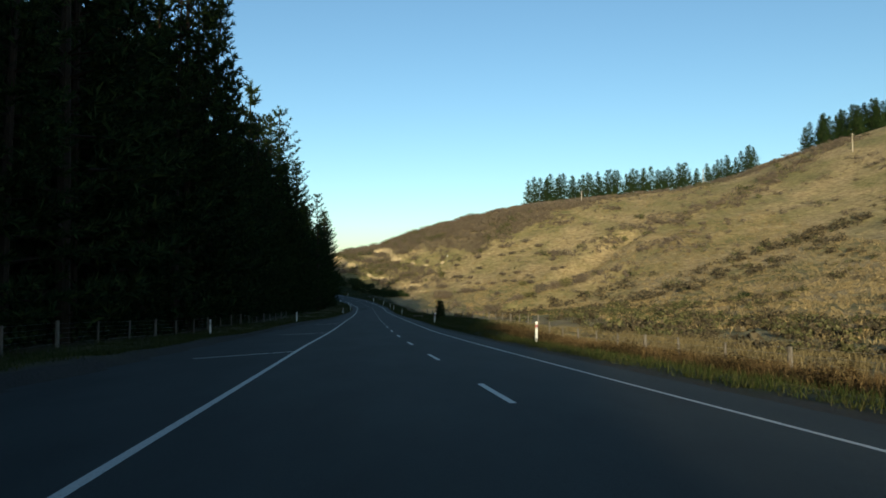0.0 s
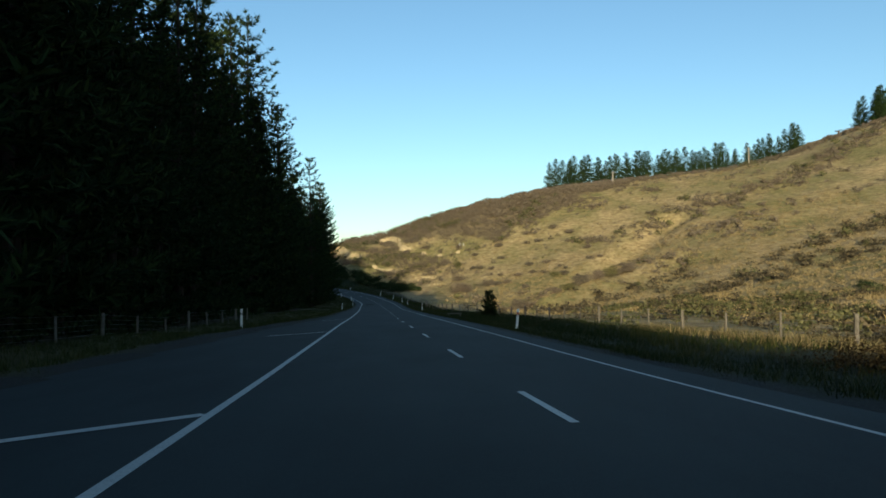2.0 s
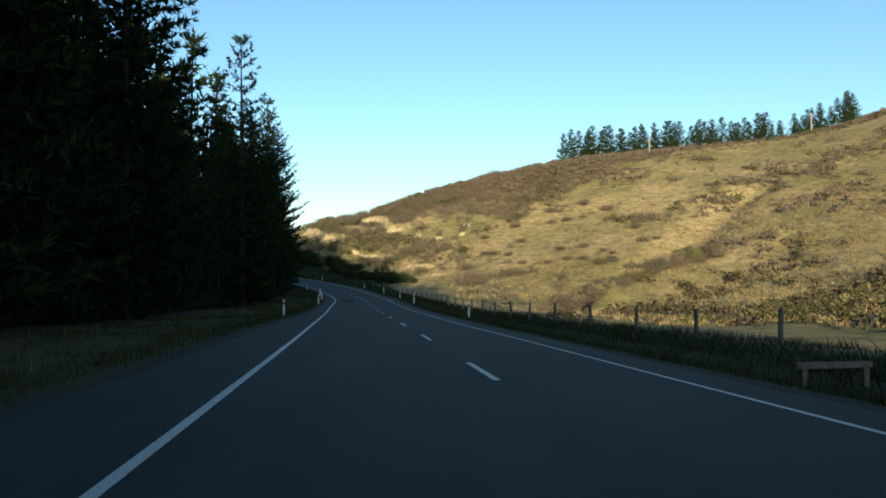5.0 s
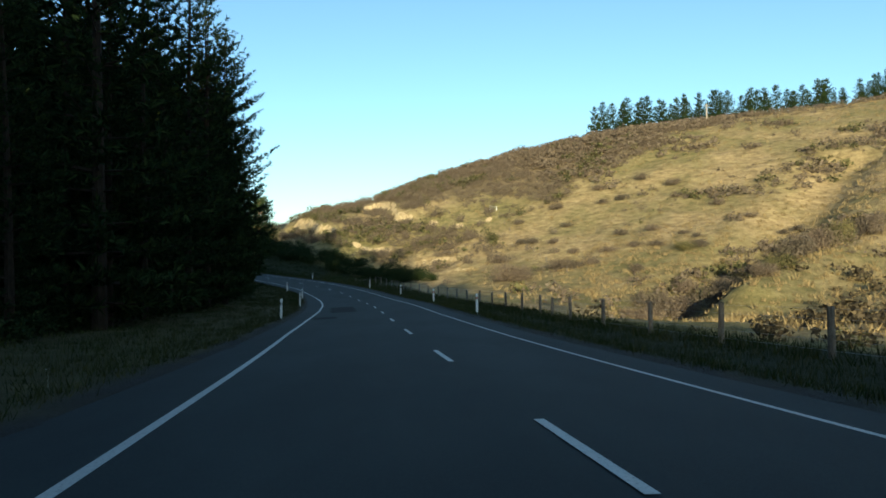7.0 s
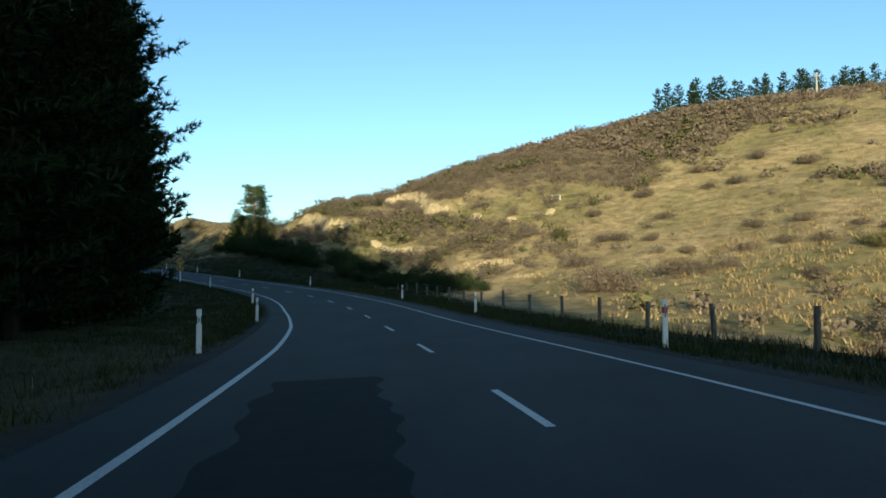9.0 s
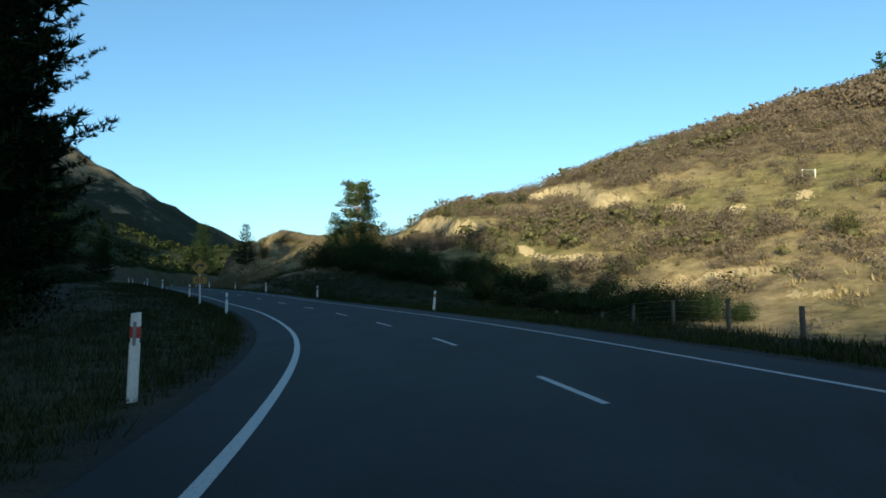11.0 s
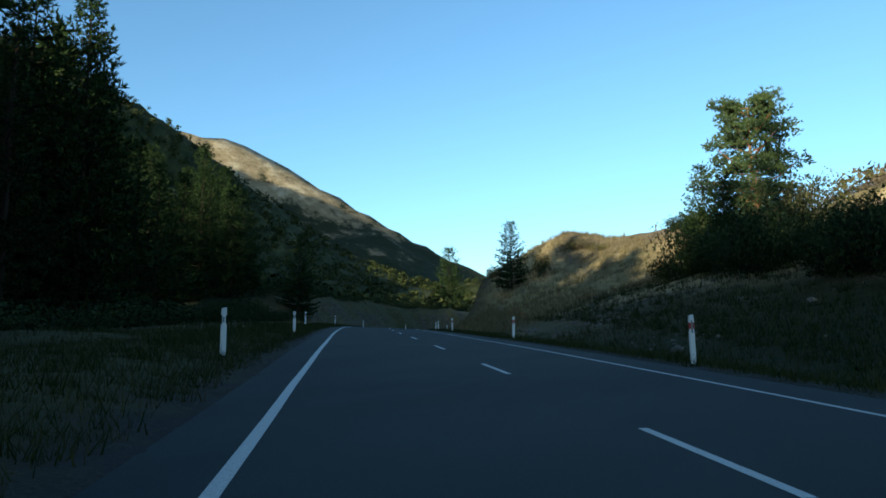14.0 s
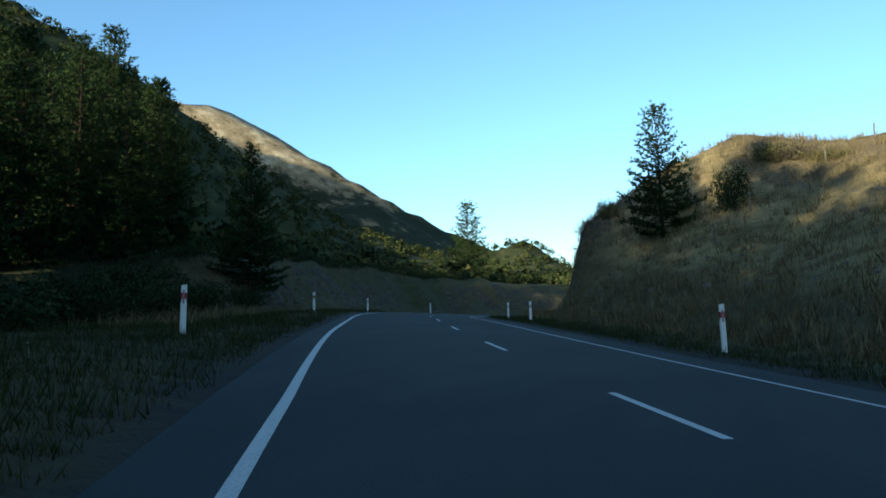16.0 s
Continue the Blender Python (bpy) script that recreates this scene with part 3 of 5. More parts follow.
for s0, s1, a, b in ((192.4, 202.6, -3.55, -1.65), (183.4, 186.0, -4.35, -3.0)):
    patch = strip("seal_patch", s0, s1, lambda s: a + 0.16 * math.sin(2.3 * s) * math.sin(0.9 * s), lambda s: b + 0.14 * math.sin(1.7 * s + 1) * math.sin(3.1 * s), 0.004, M_PATCH, 0.3, 4)
    tagged(patch, "dark fresh seal patch in the wheel track", "road patch", kind="structure")

# ---------------------------------------------------------------- plants
rng = np.random.default_rng(7)


def tube(verts, faces, pts, radii, sides=6):
    """A tapered tube along points, added to vertex and face lists."""
    base = len(verts)
    pts = [np.array(p, float) for p in pts]
    for i, (p, r) in enumerate(zip(pts, radii)):
        d = pts[min(i + 1, len(pts) - 1)] - pts[max(i - 1, 0)]
        d /= np.linalg.norm(d) + 1e-9
        a = np.cross(d, (0.3, 0.9, 0.1) if abs(d[2]) > 0.5 else (0, 0, 1))
        a /= np.linalg.norm(a)
        b = np.cross(d, a)
        for k in range(sides):
            t = 2 * math.pi * k / sides
            verts.append(p + r * (math.cos(t) * a + math.sin(t) * b))
    for i in range(len(pts) - 1):
        for k in range(sides):
            q, w = base + i * sides + k, base + i * sides + (k + 1) % sides
            faces.append((q, w, w + sides, q + sides))


def tufts(centres, dirs, size, r, blades=7, thin=1.0):
    """Needle tufts: fans of thin blades that point along the twig and out from it. Arrays in, arrays out."""
    n = len(centres)
    c = np.repeat(centres, blades, 0)
    d = np.repeat(dirs, blades, 0)
    sz = np.repeat(size, blades)[:, None]
    spread_ = r.normal(size=(n * blades, 3))
    w = d * 0.85 + spread_ * 0.5
    w /= np.linalg.norm(w, axis=1)[:, None] + 1e-9
    side = np.cross(w, r.normal(size=(n * blades, 3)))
    side /= np.linalg.norm(side, axis=1)[:, None] + 1e-9
    ln = sz * r.uniform(0.6, 1.15, (n * blades, 1))
    wd = sz * r.uniform(0.11, 0.19, (n * blades, 1)) * thin
    p0, p1 = c - side * wd, c + side * wd
    p2 = c + w * ln + side * wd * 0.25
    v = np.stack([p0, p1, p2], 1).reshape(-1, 3)
    f = np.arange(len(v)).reshape(-1, 3)
    return v, f


def tri_mesh(name, v, f, material):
    me = bpy.data.meshes.new(name)
    me.vertices.add(len(v))
    me.vertices.foreach_set("co", np.ascontiguousarray(v, dtype=np.float32).ravel())
    me.loops.add(f.size)
    me.loops.foreach_set("vertex_index", f.ravel().astype(np.int32))
    me.polygons.add(len(f))
    me.polygons.foreach_set("loop_start", np.arange(0, f.size, 3, dtype=np.int32))
    me.update(calc_edges=True)
    me.materials.append(material)
    return me


def pine_mesh(seed, height, spread_r, low=0.12, whorls=26, per=6, twig=7, size=0.75, needle=None, bark=None, blades=7, thin=1.0, taper=0.22):
    """Trunk and crown meshes of a pine: whorls of limbs that sweep out and turn up at the tips."""
    r = np.random.default_rng(seed)
    tv, tf = [], []
    lean = r.normal(size=2) * 0.012 * height
    axis = lambda t: np.array((lean[0] * t * t, lean[1] * t * t, height * t))
    tube(tv, tf, [axis(t) for t in np.linspace(-0.01, 0.985, 9)], [height * 0.0135 * (1 - 0.93 * t) + 0.015 for t in np.linspace(0, 1, 9)], 7)
    cc, dd, ss = [], [], []
    for wi in range(whorls):
        t = low + (1 - low) * (wi + r.uniform(-0.3, 0.3)) / whorls
        t = min(max(t, 0.02), 0.985)
        prof = (1 - t) ** 0.82 * (0.72 + 0.28 * min(1, (t - low + 0.06) / 0.2))
        for b in range(per):
            ang = r.uniform(0, 2 * math.pi)
            ln = spread_r * prof * r.uniform(0.55, 1.22) + 0.35
            o = axis(t)
            hd = np.array((math.cos(ang), math.sin(ang), 0))
            up = r.uniform(-0.05, 0.28) + 0.45 * t
            pts = [o + hd * ln * q + np.array((0, 0, 1)) * ln * (up * q - 0.22 * q + 0.38 * q ** 3) for q in (0, 0.5, 1.0)]
            if size < 0.7:
                tube(tv, tf, pts, [0.02 * ln + 0.012, 0.012 * ln + 0.01, 0.006], 3)
            k = max(4, int(twig * ln / 1.6))
            for q in np.linspace(0.22, 1.0, k):
                p = o + hd * ln * q + np.array((0, 0, 1)) * ln * (up * q - 0.22 * q + 0.38 * q ** 3)
                sidev = np.array((-hd[1], hd[0], 0))
                p = p + sidev * r.normal() * 0.26 * ln * (0.35 + 0.5 * (1 - q)) + np.array((0, 0, r.normal() * 0.05 * ln))
                cc.append(p)
                dv = hd * 0.8 + sidev * r.normal() * 0.5 + np.array((0, 0, 0.55))
                dd.append(dv / np.linalg.norm(dv))
                ss.append(size * r.uniform(0.7, 1.25) * (1 - taper + taper * prof))
    for q in np.linspace(0.93, 1.0, 5):
        cc.append(axis(q)), dd.append(np.array((0, 0, 1.0))), ss.append(size * 0.8)
    v, f = tufts(np.array(cc), np.array(dd), np.array(ss), r, blades, thin)
    trunk = bpy.data.meshes.new("trunk")
    trunk.from_pydata([tuple(p) for p in tv], [], tf)
    trunk.materials.append(bark or M_BARK)
    crown = tri_mesh("crown", v, f, needle or M_NEEDLE)
    return trunk, crown


def layered_pine(seed, height, radius, low=0.03, whorls=24, per=5, tuft=0.46, blades=6, sag=0.0, point=0.8, bark=None, needle=None, thin=1.1, twig=0.42):
    """Trunk and crown of a plantation pine: whorls of limbs with flat sprays of side twigs, and gaps between the layers."""
    r = np.random.default_rng(seed)
    tv, tf = [], []
    lean = r.normal(size=2) * 0.01 * height
    axis = lambda t: np.array((lean[0] * t * t, lean[1] * t * t, height * t))
    tube(tv, tf, [axis(t) for t in np.linspace(-0.01, 0.99, 9)], [height * 0.0125 * (1 - 0.94 * t) + 0.012 for t in np.linspace(0, 1, 9)], 7)
    cc, dd, ss = [], [], []
    up = np.array((0, 0, 1.0))
    for wi in range(whorls):
        tt = min(0.985, max(0.0, (wi + 0.4 + r.uniform(-0.22, 0.22)) / whorls))
        t = low + (1 - low) * tt
        reach = radius * (0.04 + (1 - tt) ** point) * min(1.0, 0.62 + 3.0 * tt)
        n_ = max(3, per + int(r.integers(-1, 2)))
        a0 = r.uniform(0, 6.283)
        for b in range(n_):
            ang = a0 + 6.283 * b / n_ + r.normal() * 0.25
            ln = reach * r.uniform(0.62, 1.16) * (1.25 if r.random() < 0.12 else 1.0) + 0.25
            hd = np.array((math.cos(ang), math.sin(ang), 0))
            sd = np.array((-hd[1], hd[0], 0))
            o = axis(t)
            rise = -0.18 - sag + 0.75 * tt + r.normal() * 0.06
            at = lambda q: o + hd * ln * q + up * ln * (rise * q + 0.26 * q * q)
            if ln > 0.9:
                tube(tv, tf, [at(0), at(0.5), at(0.97)], [0.016 * ln + 0.012, 0.010 * ln + 0.008, 0.006], 3)
            m = max(3, int(ln / twig))
            for j, q in enumerate(np.linspace(0.26, 1.0, m)):
                sg = 1 if j % 2 else -1
                w = hd * 0.8 + sd * sg * r.uniform(0.3, 0.95) + up * r.uniform(0.0, 0.3)
                if q > 0.97:
                    w = hd + up * 0.45
                w /= np.linalg.norm(w)
                tl = ln * 0.34 * (1.12 - q) + 0.32
                k = max(2, int(tl / 0.36))
                for h in range(k):
                    cc.append(at(q) + w * tl * (h + 0.3) / k + r.normal(size=3) * 0.07)
                    dd.append(w * 0.75 + up * 0.4)
                    ss.append(tuft * r.uniform(0.75, 1.2) * (0.72 + 0.28 * (1 - tt)))
    for q in np.linspace(0.94, 1.0, 6):
        cc.append(axis(q)), dd.append(up), ss.append(tuft * 0.8)
    v, f = tufts(np.array(cc), np.array(dd), np.array(ss), r, blades, thin)
    trunk = bpy.data.meshes.new("trunk")
    trunk.from_pydata([tuple(p) for p in tv], [], tf)
    trunk.materials.append(bark or M_BARK)
    return trunk, tri_mesh("crown", v, f, needle or M_NEEDLE)


def clumped_pine(seed, height, radius, low, limbs, tufts_each, bark, needle, heavy=1.0):
    """An old pine with a bare upper trunk showing between flat needle clumps on crooked limbs."""
    r = np.random.default_rng(seed)
    tv, tf = [], []
    bend = r.normal(size=2) * 0.035 * height
    axis = lambda t: np.array((bend[0] * math.sin(2.6 * t), bend[1] * math.sin(2.0 * t), height * t))
    tube(tv, tf, [axis(t) for t in np.linspace(-0.02, 0.95, 10)], [height * 0.017 * (1 - 0.8 * t) + 0.02 for t in np.linspace(0, 1, 10)], 8)
    cc, dd, ss = [], [], []
    up = np.array((0, 0, 1.0))
    for i in range(limbs):
        t = low + (0.97 - low) * (i + r.uniform(0.1, 0.9)) / limbs
        ang = i * 2.4 + r.normal() * 0.35
        hd = np.array((math.cos(ang), math.sin(ang), 0))
        tt = (t - low) / (1 - low)
        ln = radius * (1.0 - 0.5 * tt ** 1.4) * r.uniform(0.7, 1.12) * (0.8 + 0.2 * min(1, tt * 5))
        rise = r.uniform(0.0, 0.32) + 0.35 * tt
        knee = axis(t) + hd * ln * 0.5 + up * ln * rise * 0.35 + r.normal(size=3) * 0.08 * ln
        tip = axis(t) + hd * ln + up * ln * rise
        tube(tv, tf, [axis(t), knee, tip], [0.02 * ln + 0.03, 0.016 * ln + 0.015, 0.012], 5)
        for c, size in ((tip, 1.0), (knee + (tip - knee) * 0.3 + np.cross(hd, up) * ln * 0.24, 0.85), (knee - np.cross(hd, up) * ln * 0.26 + up * 0.2, 0.8)):
            rad = size * heavy * (0.13 * height ** 0.55 * r.uniform(0.85, 1.3)) * (1 - 0.25 * tt) * 2.0
            d = r.normal(size=(tufts_each, 3))
            d /= np.linalg.norm(d, axis=1)[:, None]
            d[:, 2] = np.where(d[:, 2] < 0, d[:, 2] * 0.35, d[:, 2])
            cc.append(c + d * rad * r.uniform(0.45, 1.0, (tufts_each, 1)) * (1, 1, 0.55))
            dd.append(d * 0.8 + up * 0.5)
            ss.append(0.30 * r.uniform(0.75, 1.25, tufts_each))
    v, f = tufts(np.concatenate(cc), np.concatenate(dd), np.concatenate(ss), r, 7, 1.15)
    trunk = bpy.data.meshes.new("trunk")
    trunk.from_pydata([tuple(p) for p in tv], [], tf)
    trunk.materials.append(bark)
    return trunk, tri_mesh("crown", v, f, needle)


def plant(name, meshes, x, y, scale, turn, label, category, group="", sink=0.15, z=None):
    """A plant of trunk and crown parts under one Empty at its foot."""
    root = new(name)
    root.matrix_basis = pose(x, y, (ground_z(x, y) if z is None else z) - sink, 0, 0, turn) @ Matrix.Scale(scale, 4)
    for me in meshes:
        part_ = new(me.name.split(".")[0], me)
        part_.parent = root
    return tagged(root, label, category, group)


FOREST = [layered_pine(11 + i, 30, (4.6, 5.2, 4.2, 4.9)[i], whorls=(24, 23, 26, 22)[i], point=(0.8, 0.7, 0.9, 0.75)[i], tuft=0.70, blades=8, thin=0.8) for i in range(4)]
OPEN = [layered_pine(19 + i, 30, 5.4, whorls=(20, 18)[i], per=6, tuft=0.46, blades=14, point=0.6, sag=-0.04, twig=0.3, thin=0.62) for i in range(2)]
SPIRE = [layered_pine(31 + i, 20, (4.5, 5.2, 4.8)[i], low=0.02, whorls=29, per=7, tuft=0.52, blades=6, point=1.0, twig=0.33, thin=1.0, needle=M_NEEDLE_MID) for i in range(3)]
YOUNG = layered_pine(38, 10, 2.65, low=0.02, whorls=21, per=6, tuft=0.38, blades=7, point=0.85, needle=M_NEEDLE_MID, twig=0.22, thin=0.95)
ROWP = [pine_mesh(51 + i, 18, (5.0, 4.6, 5.4)[i], low=0.02, whorls=18, per=8, twig=3.2, size=1.0, needle=M_NEEDLE_MID, blades=6, taper=0.45, thin=1.1) for i in range(3)]
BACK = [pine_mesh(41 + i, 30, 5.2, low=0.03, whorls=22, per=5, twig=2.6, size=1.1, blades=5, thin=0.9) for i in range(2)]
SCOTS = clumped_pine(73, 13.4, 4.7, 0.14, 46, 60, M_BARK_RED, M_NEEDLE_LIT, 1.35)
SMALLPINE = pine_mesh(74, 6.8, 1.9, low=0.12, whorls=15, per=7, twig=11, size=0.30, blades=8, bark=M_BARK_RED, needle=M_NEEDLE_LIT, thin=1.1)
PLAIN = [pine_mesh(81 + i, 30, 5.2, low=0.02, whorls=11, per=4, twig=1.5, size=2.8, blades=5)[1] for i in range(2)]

# the plantation on the left: two edge rows
n = 0
for row, (l0, gap, hmin, hmax) in enumerate(((-19.0, 4.8, 0.82, 1.24), (-24.5, 5.4, 1.0, 1.34))):
    s = -103.0 - row * 27.0
    while s < 300:
        shift = float(np.interp(s, [120, 150, 200, 235, 250, 285, 300], [0, 0.5, 3.5, 3.6, 0.6, -0.8, -3.0]))
        l = l0 + rng.normal() * 0.8 + shift
        # unseen trees behind the start are sized to set the right verge's shadow edge
        fade = float(np.interp(s, [-50, -35, 16, 30, 75, 90, 106, 118, 150, 158, 172, 182, 205, 240, 262, 300], [1.05, 0.72, 0.72, 1.1, 1.06, 0.9, 0.9, 1.12, 0.97, 0.55, 0.55, 0.95, 0.8, 0.86, 1.0, 0.98]))
        k = rng.uniform(hmin, hmax) * fade
        x, y = at_road(s + rng.normal() * 0.7, l)
        plant("pine_tree", BACK[n % 2] if row else FOREST[n % 4], x, y, k, rng.uniform(0, 360), "tall dark pine at the edge of a dense plantation", "tree", "plantation pines")
        n += 1
        s += gap * rng.uniform(0.75, 1.25)
plant("pine_tree", FOREST[1], -31, 137, 1.36, 10, "tall pine with a sunlit top at the plantation edge", "tree", "plantation pines")
for i, (x, y, k) in enumerate(((-38.0, 237.0, 1.0), (-36.0, 228.0, 0.95), (-35.0, 219.0, 0.9))):
    plant("pine_tree", OPEN[i % 2], x, y, k, 140 + 80 * i, "pine with long upswept limbs at the plantation edge", "tree", "plantation pines")
for i, (s, l, k) in enumerate(((256, -18.2, 0.98), (267, -18.0, 1.05), (278, -18.4, 0.95), (290, -19.4, 1.0))):
    x, y = at_road(s, l)
    plant("pine_tree", OPEN[i % 2], x, y, k, s * 53 % 360, "tall pine with layered limbs beside the bend", "tree", "plantation pines")
for s, l, k in ((312, -27, 0.86), (319, -31, 0.9), (326, -26, 0.84), (333, -30, 0.88), (340, -27, 0.86), (346, -32, 0.88), (352, -28, 0.84), (359, -32, 0.86), (366, -29, 0.84), (374, -34, 0.86), (388, -36, 0.8), (394, -30, 0.72)):
    x, y = at_road(s, l)
    plant("pine_tree", OPEN[int(s) % 2] if s < 345 else FOREST[int(s) % 4], x, y, k, s * 37 % 360, "tall dark pine on the verge past the bend", "tree", "verge pines")
for x, y, top in ((-126.0, 354.5, 31.0), (-131.4, 351.8, 33.0), (-129.5, 357.5, 29.5)):
    plant("pine_tree", SPIRE[int(y) % 3], x, y, (top - ground_z(x, y)) / 20, x * 31 % 360, "tall pine with a pointed green top past the bend", "tree", "verge pines")

# the plantation's inner rows, never seen singly; many are unseen, added to block the sun
inner = []
for l0, ranges in ((-31, ((-165, 150), (178, 300))), (-39, ((-205, 140), (178, 395))), (-48, ((-225, 130), (240, 395))), (-58, ((200, 340),)), (-70, ((200, 340),)), (-84, ((200, 330),))):
    for a, b in ranges:
        for s in np.arange(a, b, 6.5):
            x, y = at_road(s + rng.normal(), l0 + rng.normal())
            src = PLAIN[rng.integers(2)]
            co = np.empty(len(src.vertices) * 3, np.float32)
            src.vertices.foreach_get("co", co)
            t, k = rng.uniform(0, 6.283), rng.uniform(0.95, 1.25) * (0.92 if 190 < s < 235 else 0.88 if s >= 235 else 1)
            co = co.reshape(-1, 3) * k
            c, d = math.cos(t), math.sin(t)
            inner.append(np.stack([co[:, 0] * c - co[:, 1] * d + x, co[:, 0] * d + co[:, 1] * c + y, co[:, 2] + ground_z(x, y)], 1))
inner = np.concatenate(inner)
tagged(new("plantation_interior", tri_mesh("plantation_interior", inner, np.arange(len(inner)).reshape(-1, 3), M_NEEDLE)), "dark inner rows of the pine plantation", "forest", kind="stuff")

# pines on the slope past the bend
for x, y, k in ((-163, 408, 1.08), (-168, 402, 1.2), (-158, 399, 1.05), (-152, 392, 1.02), (-160, 388, 1.2), (-147, 384, 0.98), (-172, 392, 1.35), (-183, 402, 1.5), (-141, 375, 1.05), (-150, 374, 1.25),
                (-190, 412, 1.6), (-178, 421, 1.25), (-152, 401, 0.9), (-144, 391, 0.85)):
    plant("pine_tree", SPIRE[int(abs(x)) % 3], x, y, k, rng.uniform(0, 360), "dark green pine on the slope past the bend", "tree", "slope pines")
for x, y, top in ((-171.0, 408.6, 37.0), (-185.1, 426.9, 38.3)):
    plant("pine_tree", SPIRE[0], x, y, (top - ground_z(x, y)) / 20, x * 17 % 360, "tall pointed pine standing above its neighbours", "tree", "slope pines")
plant("pine_tree", SPIRE[1], -134, 395.5, 0.63, 40, "single dark pine above the road bank", "tree")
plant("pine_tree", YOUNG, -174, 515, (29.0 - ground_z(-174, 515)) / 10.0, 10, "small single pine on the valley side", "tree")
plant("pine_tree", YOUNG, -102.2, 404.0, 0.97, 200, "young pine at the lip of the road cut", "tree")
plant("pine_tree", YOUNG, -72.6, 380.5, 0.92, 30, "dark pine close beside the open-crowned pine", "tree")
plant("pine_tree", YOUNG, -70.6, 379.0, 0.75, 80, "dark bushy pine at the foot of the open-crowned pine", "tree")
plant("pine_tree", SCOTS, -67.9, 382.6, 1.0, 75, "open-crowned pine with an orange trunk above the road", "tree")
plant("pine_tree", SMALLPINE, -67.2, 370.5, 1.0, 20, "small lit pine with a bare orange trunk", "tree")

# the shelter row on the hill top, and a few at its upper end
for i in range(51):
    x = 62 + i * 3.0 + rng.normal() * 0.9
    y = 455 + rng.normal() * 2.5
    plant("pine_tree", ROWP[i % 3], x, y, rng.uniform(0.88, 1.15) * (1.0 if i < 36 else 0.78), rng.uniform(0, 360), "pine in the shelter row along the hill top", "tree", "shelter row pines")
for i in range(40):
    x, y = 233 + i * 1.9 + rng.normal(), 424 + rng.normal() * 8
    plant("pine_tree", ROWP[i % 3], x, y, rng.uniform(0.85, 1.15), rng.uniform(0, 360), "pine on the upper hill crest", "tree", "upper crest pines")

# bush canopy over the far slopes on the left
canopy = []
r = np.random.default_rng(77)
cx, cy = r.uniform(-520, -120, 42000), r.uniform(360, 900, 42000)
cz, _, _, cb, _, _, _, cs, cl = ground_parts(cx, cy)
ok = (cb > 0.5) & ((cl < -24) | (cs > 470)) & (np.hypot(cx + 92, cy - 353) > 62) & (r.random(len(cx)) < 0.25)
for x, y, z in zip(cx[ok], cy[ok], cz[ok]):
    far = math.hypot(x + 92, y - 353)
    m = 64 if far < 260 else 20
    d = r.normal(size=(m, 3))
    d /= np.linalg.norm(d, axis=1)[:, None]
    rad = r.uniform(1.2, 2.8)
    c = np.array((x, y, z + rad * 0.6)) + d * rad * r.uniform(0.75, 1.1, (m, 1)) * (1, 1, 0.95)
    a = np.cross(d, r.normal(size=(m, 3)))
    a /= np.linalg.norm(a, axis=1)[:, None]
    b = np.cross(d, a)
    w = rad * (0.25 if far < 260 else 0.36)
    canopy.append(np.stack([c - a * w - b * w * 0.6, c + a * w - b * w * 0.6, c + b * w + d * w * 0.3], 1).reshape(-1, 3))
canopy = np.concatenate(canopy)
tagged(new("bush_canopy", tri_mesh("bush_canopy", canopy, np.arange(len(canopy)).reshape(-1, 3), M_FARWOOD)), "dark native bush over the far slopes", "bush", kind="stuff")


def part(name, verts, faces, material, parent, label="", smooth_it=False):
    return link_mesh(name, verts, faces, material, parent, label, smooth_it)


def box(w, d, h, z0=0.0, x0=0.0, y0=0.0, chamfer=0.0):
    """Vertices and faces of an upright block with its long edges chamfered."""
    c = chamfer
    ring = [(-w / 2 + c, -d / 2), (w / 2 - c, -d / 2), (w / 2, -d / 2 + c), (w / 2, d / 2 - c), (w / 2 - c, d / 2), (-w / 2 + c, d / 2), (-w / 2, d / 2 - c), (-w / 2, -d / 2 + c)] if c else [
        (-w / 2, -d / 2), (w / 2, -d / 2), (w / 2, d / 2), (-w / 2, d / 2)]
    n = len(ring)
    v = [(x0 + x, y0 + y, z0) for x, y in ring] + [(x0 + x, y0 + y, z0 + h) for x, y in ring]
    f = [(i, (i + 1) % n, n + (i + 1) % n, n + i) for i in range(n)] + [tuple(range(n))[::-1], tuple(range(n, 2 * n))]
    return v, f


# ---------------------------------------------------------------- scrub and grass


def leaf_cloud(r, lobes, leaf, count):
    """Leaf triangles over a few lobes of a bush about 1 m in radius."""
    c = np.stack([r.normal(size=lobes) * 0.42, r.normal(size=lobes) * 0.42, r.uniform(0.25, 0.75, lobes)], 1)
    rad = r.uniform(0.35, 0.62, lobes)
    k = r.integers(0, lobes, count)
    d = r.normal(size=(count, 3))
    d /= np.linalg.norm(d, axis=1)[:, None]
    p = c[k] + d * (rad[k] * r.uniform(0.72, 1.08, count))[:, None]
    p[:, 2] = np.abs(p[:, 2])
    a = np.cross(d, r.normal(size=(count, 3)))
    a /= np.linalg.norm(a, axis=1)[:, None]
    b = np.cross(a, d)
    sz = leaf * r.uniform(0.6, 1.4, (count, 1))
    tip = r.uniform(0.0, 1.0, (count, 1))
    v = np.stack([p - a * sz * 0.55 - b * sz * 0.4, p + a * sz * 0.55 - b * sz * 0.4, p + d * sz * 0.9 * tip + b * sz * 0.9 * (1.1 - tip)], 1).reshape(-1, 3)
    return v


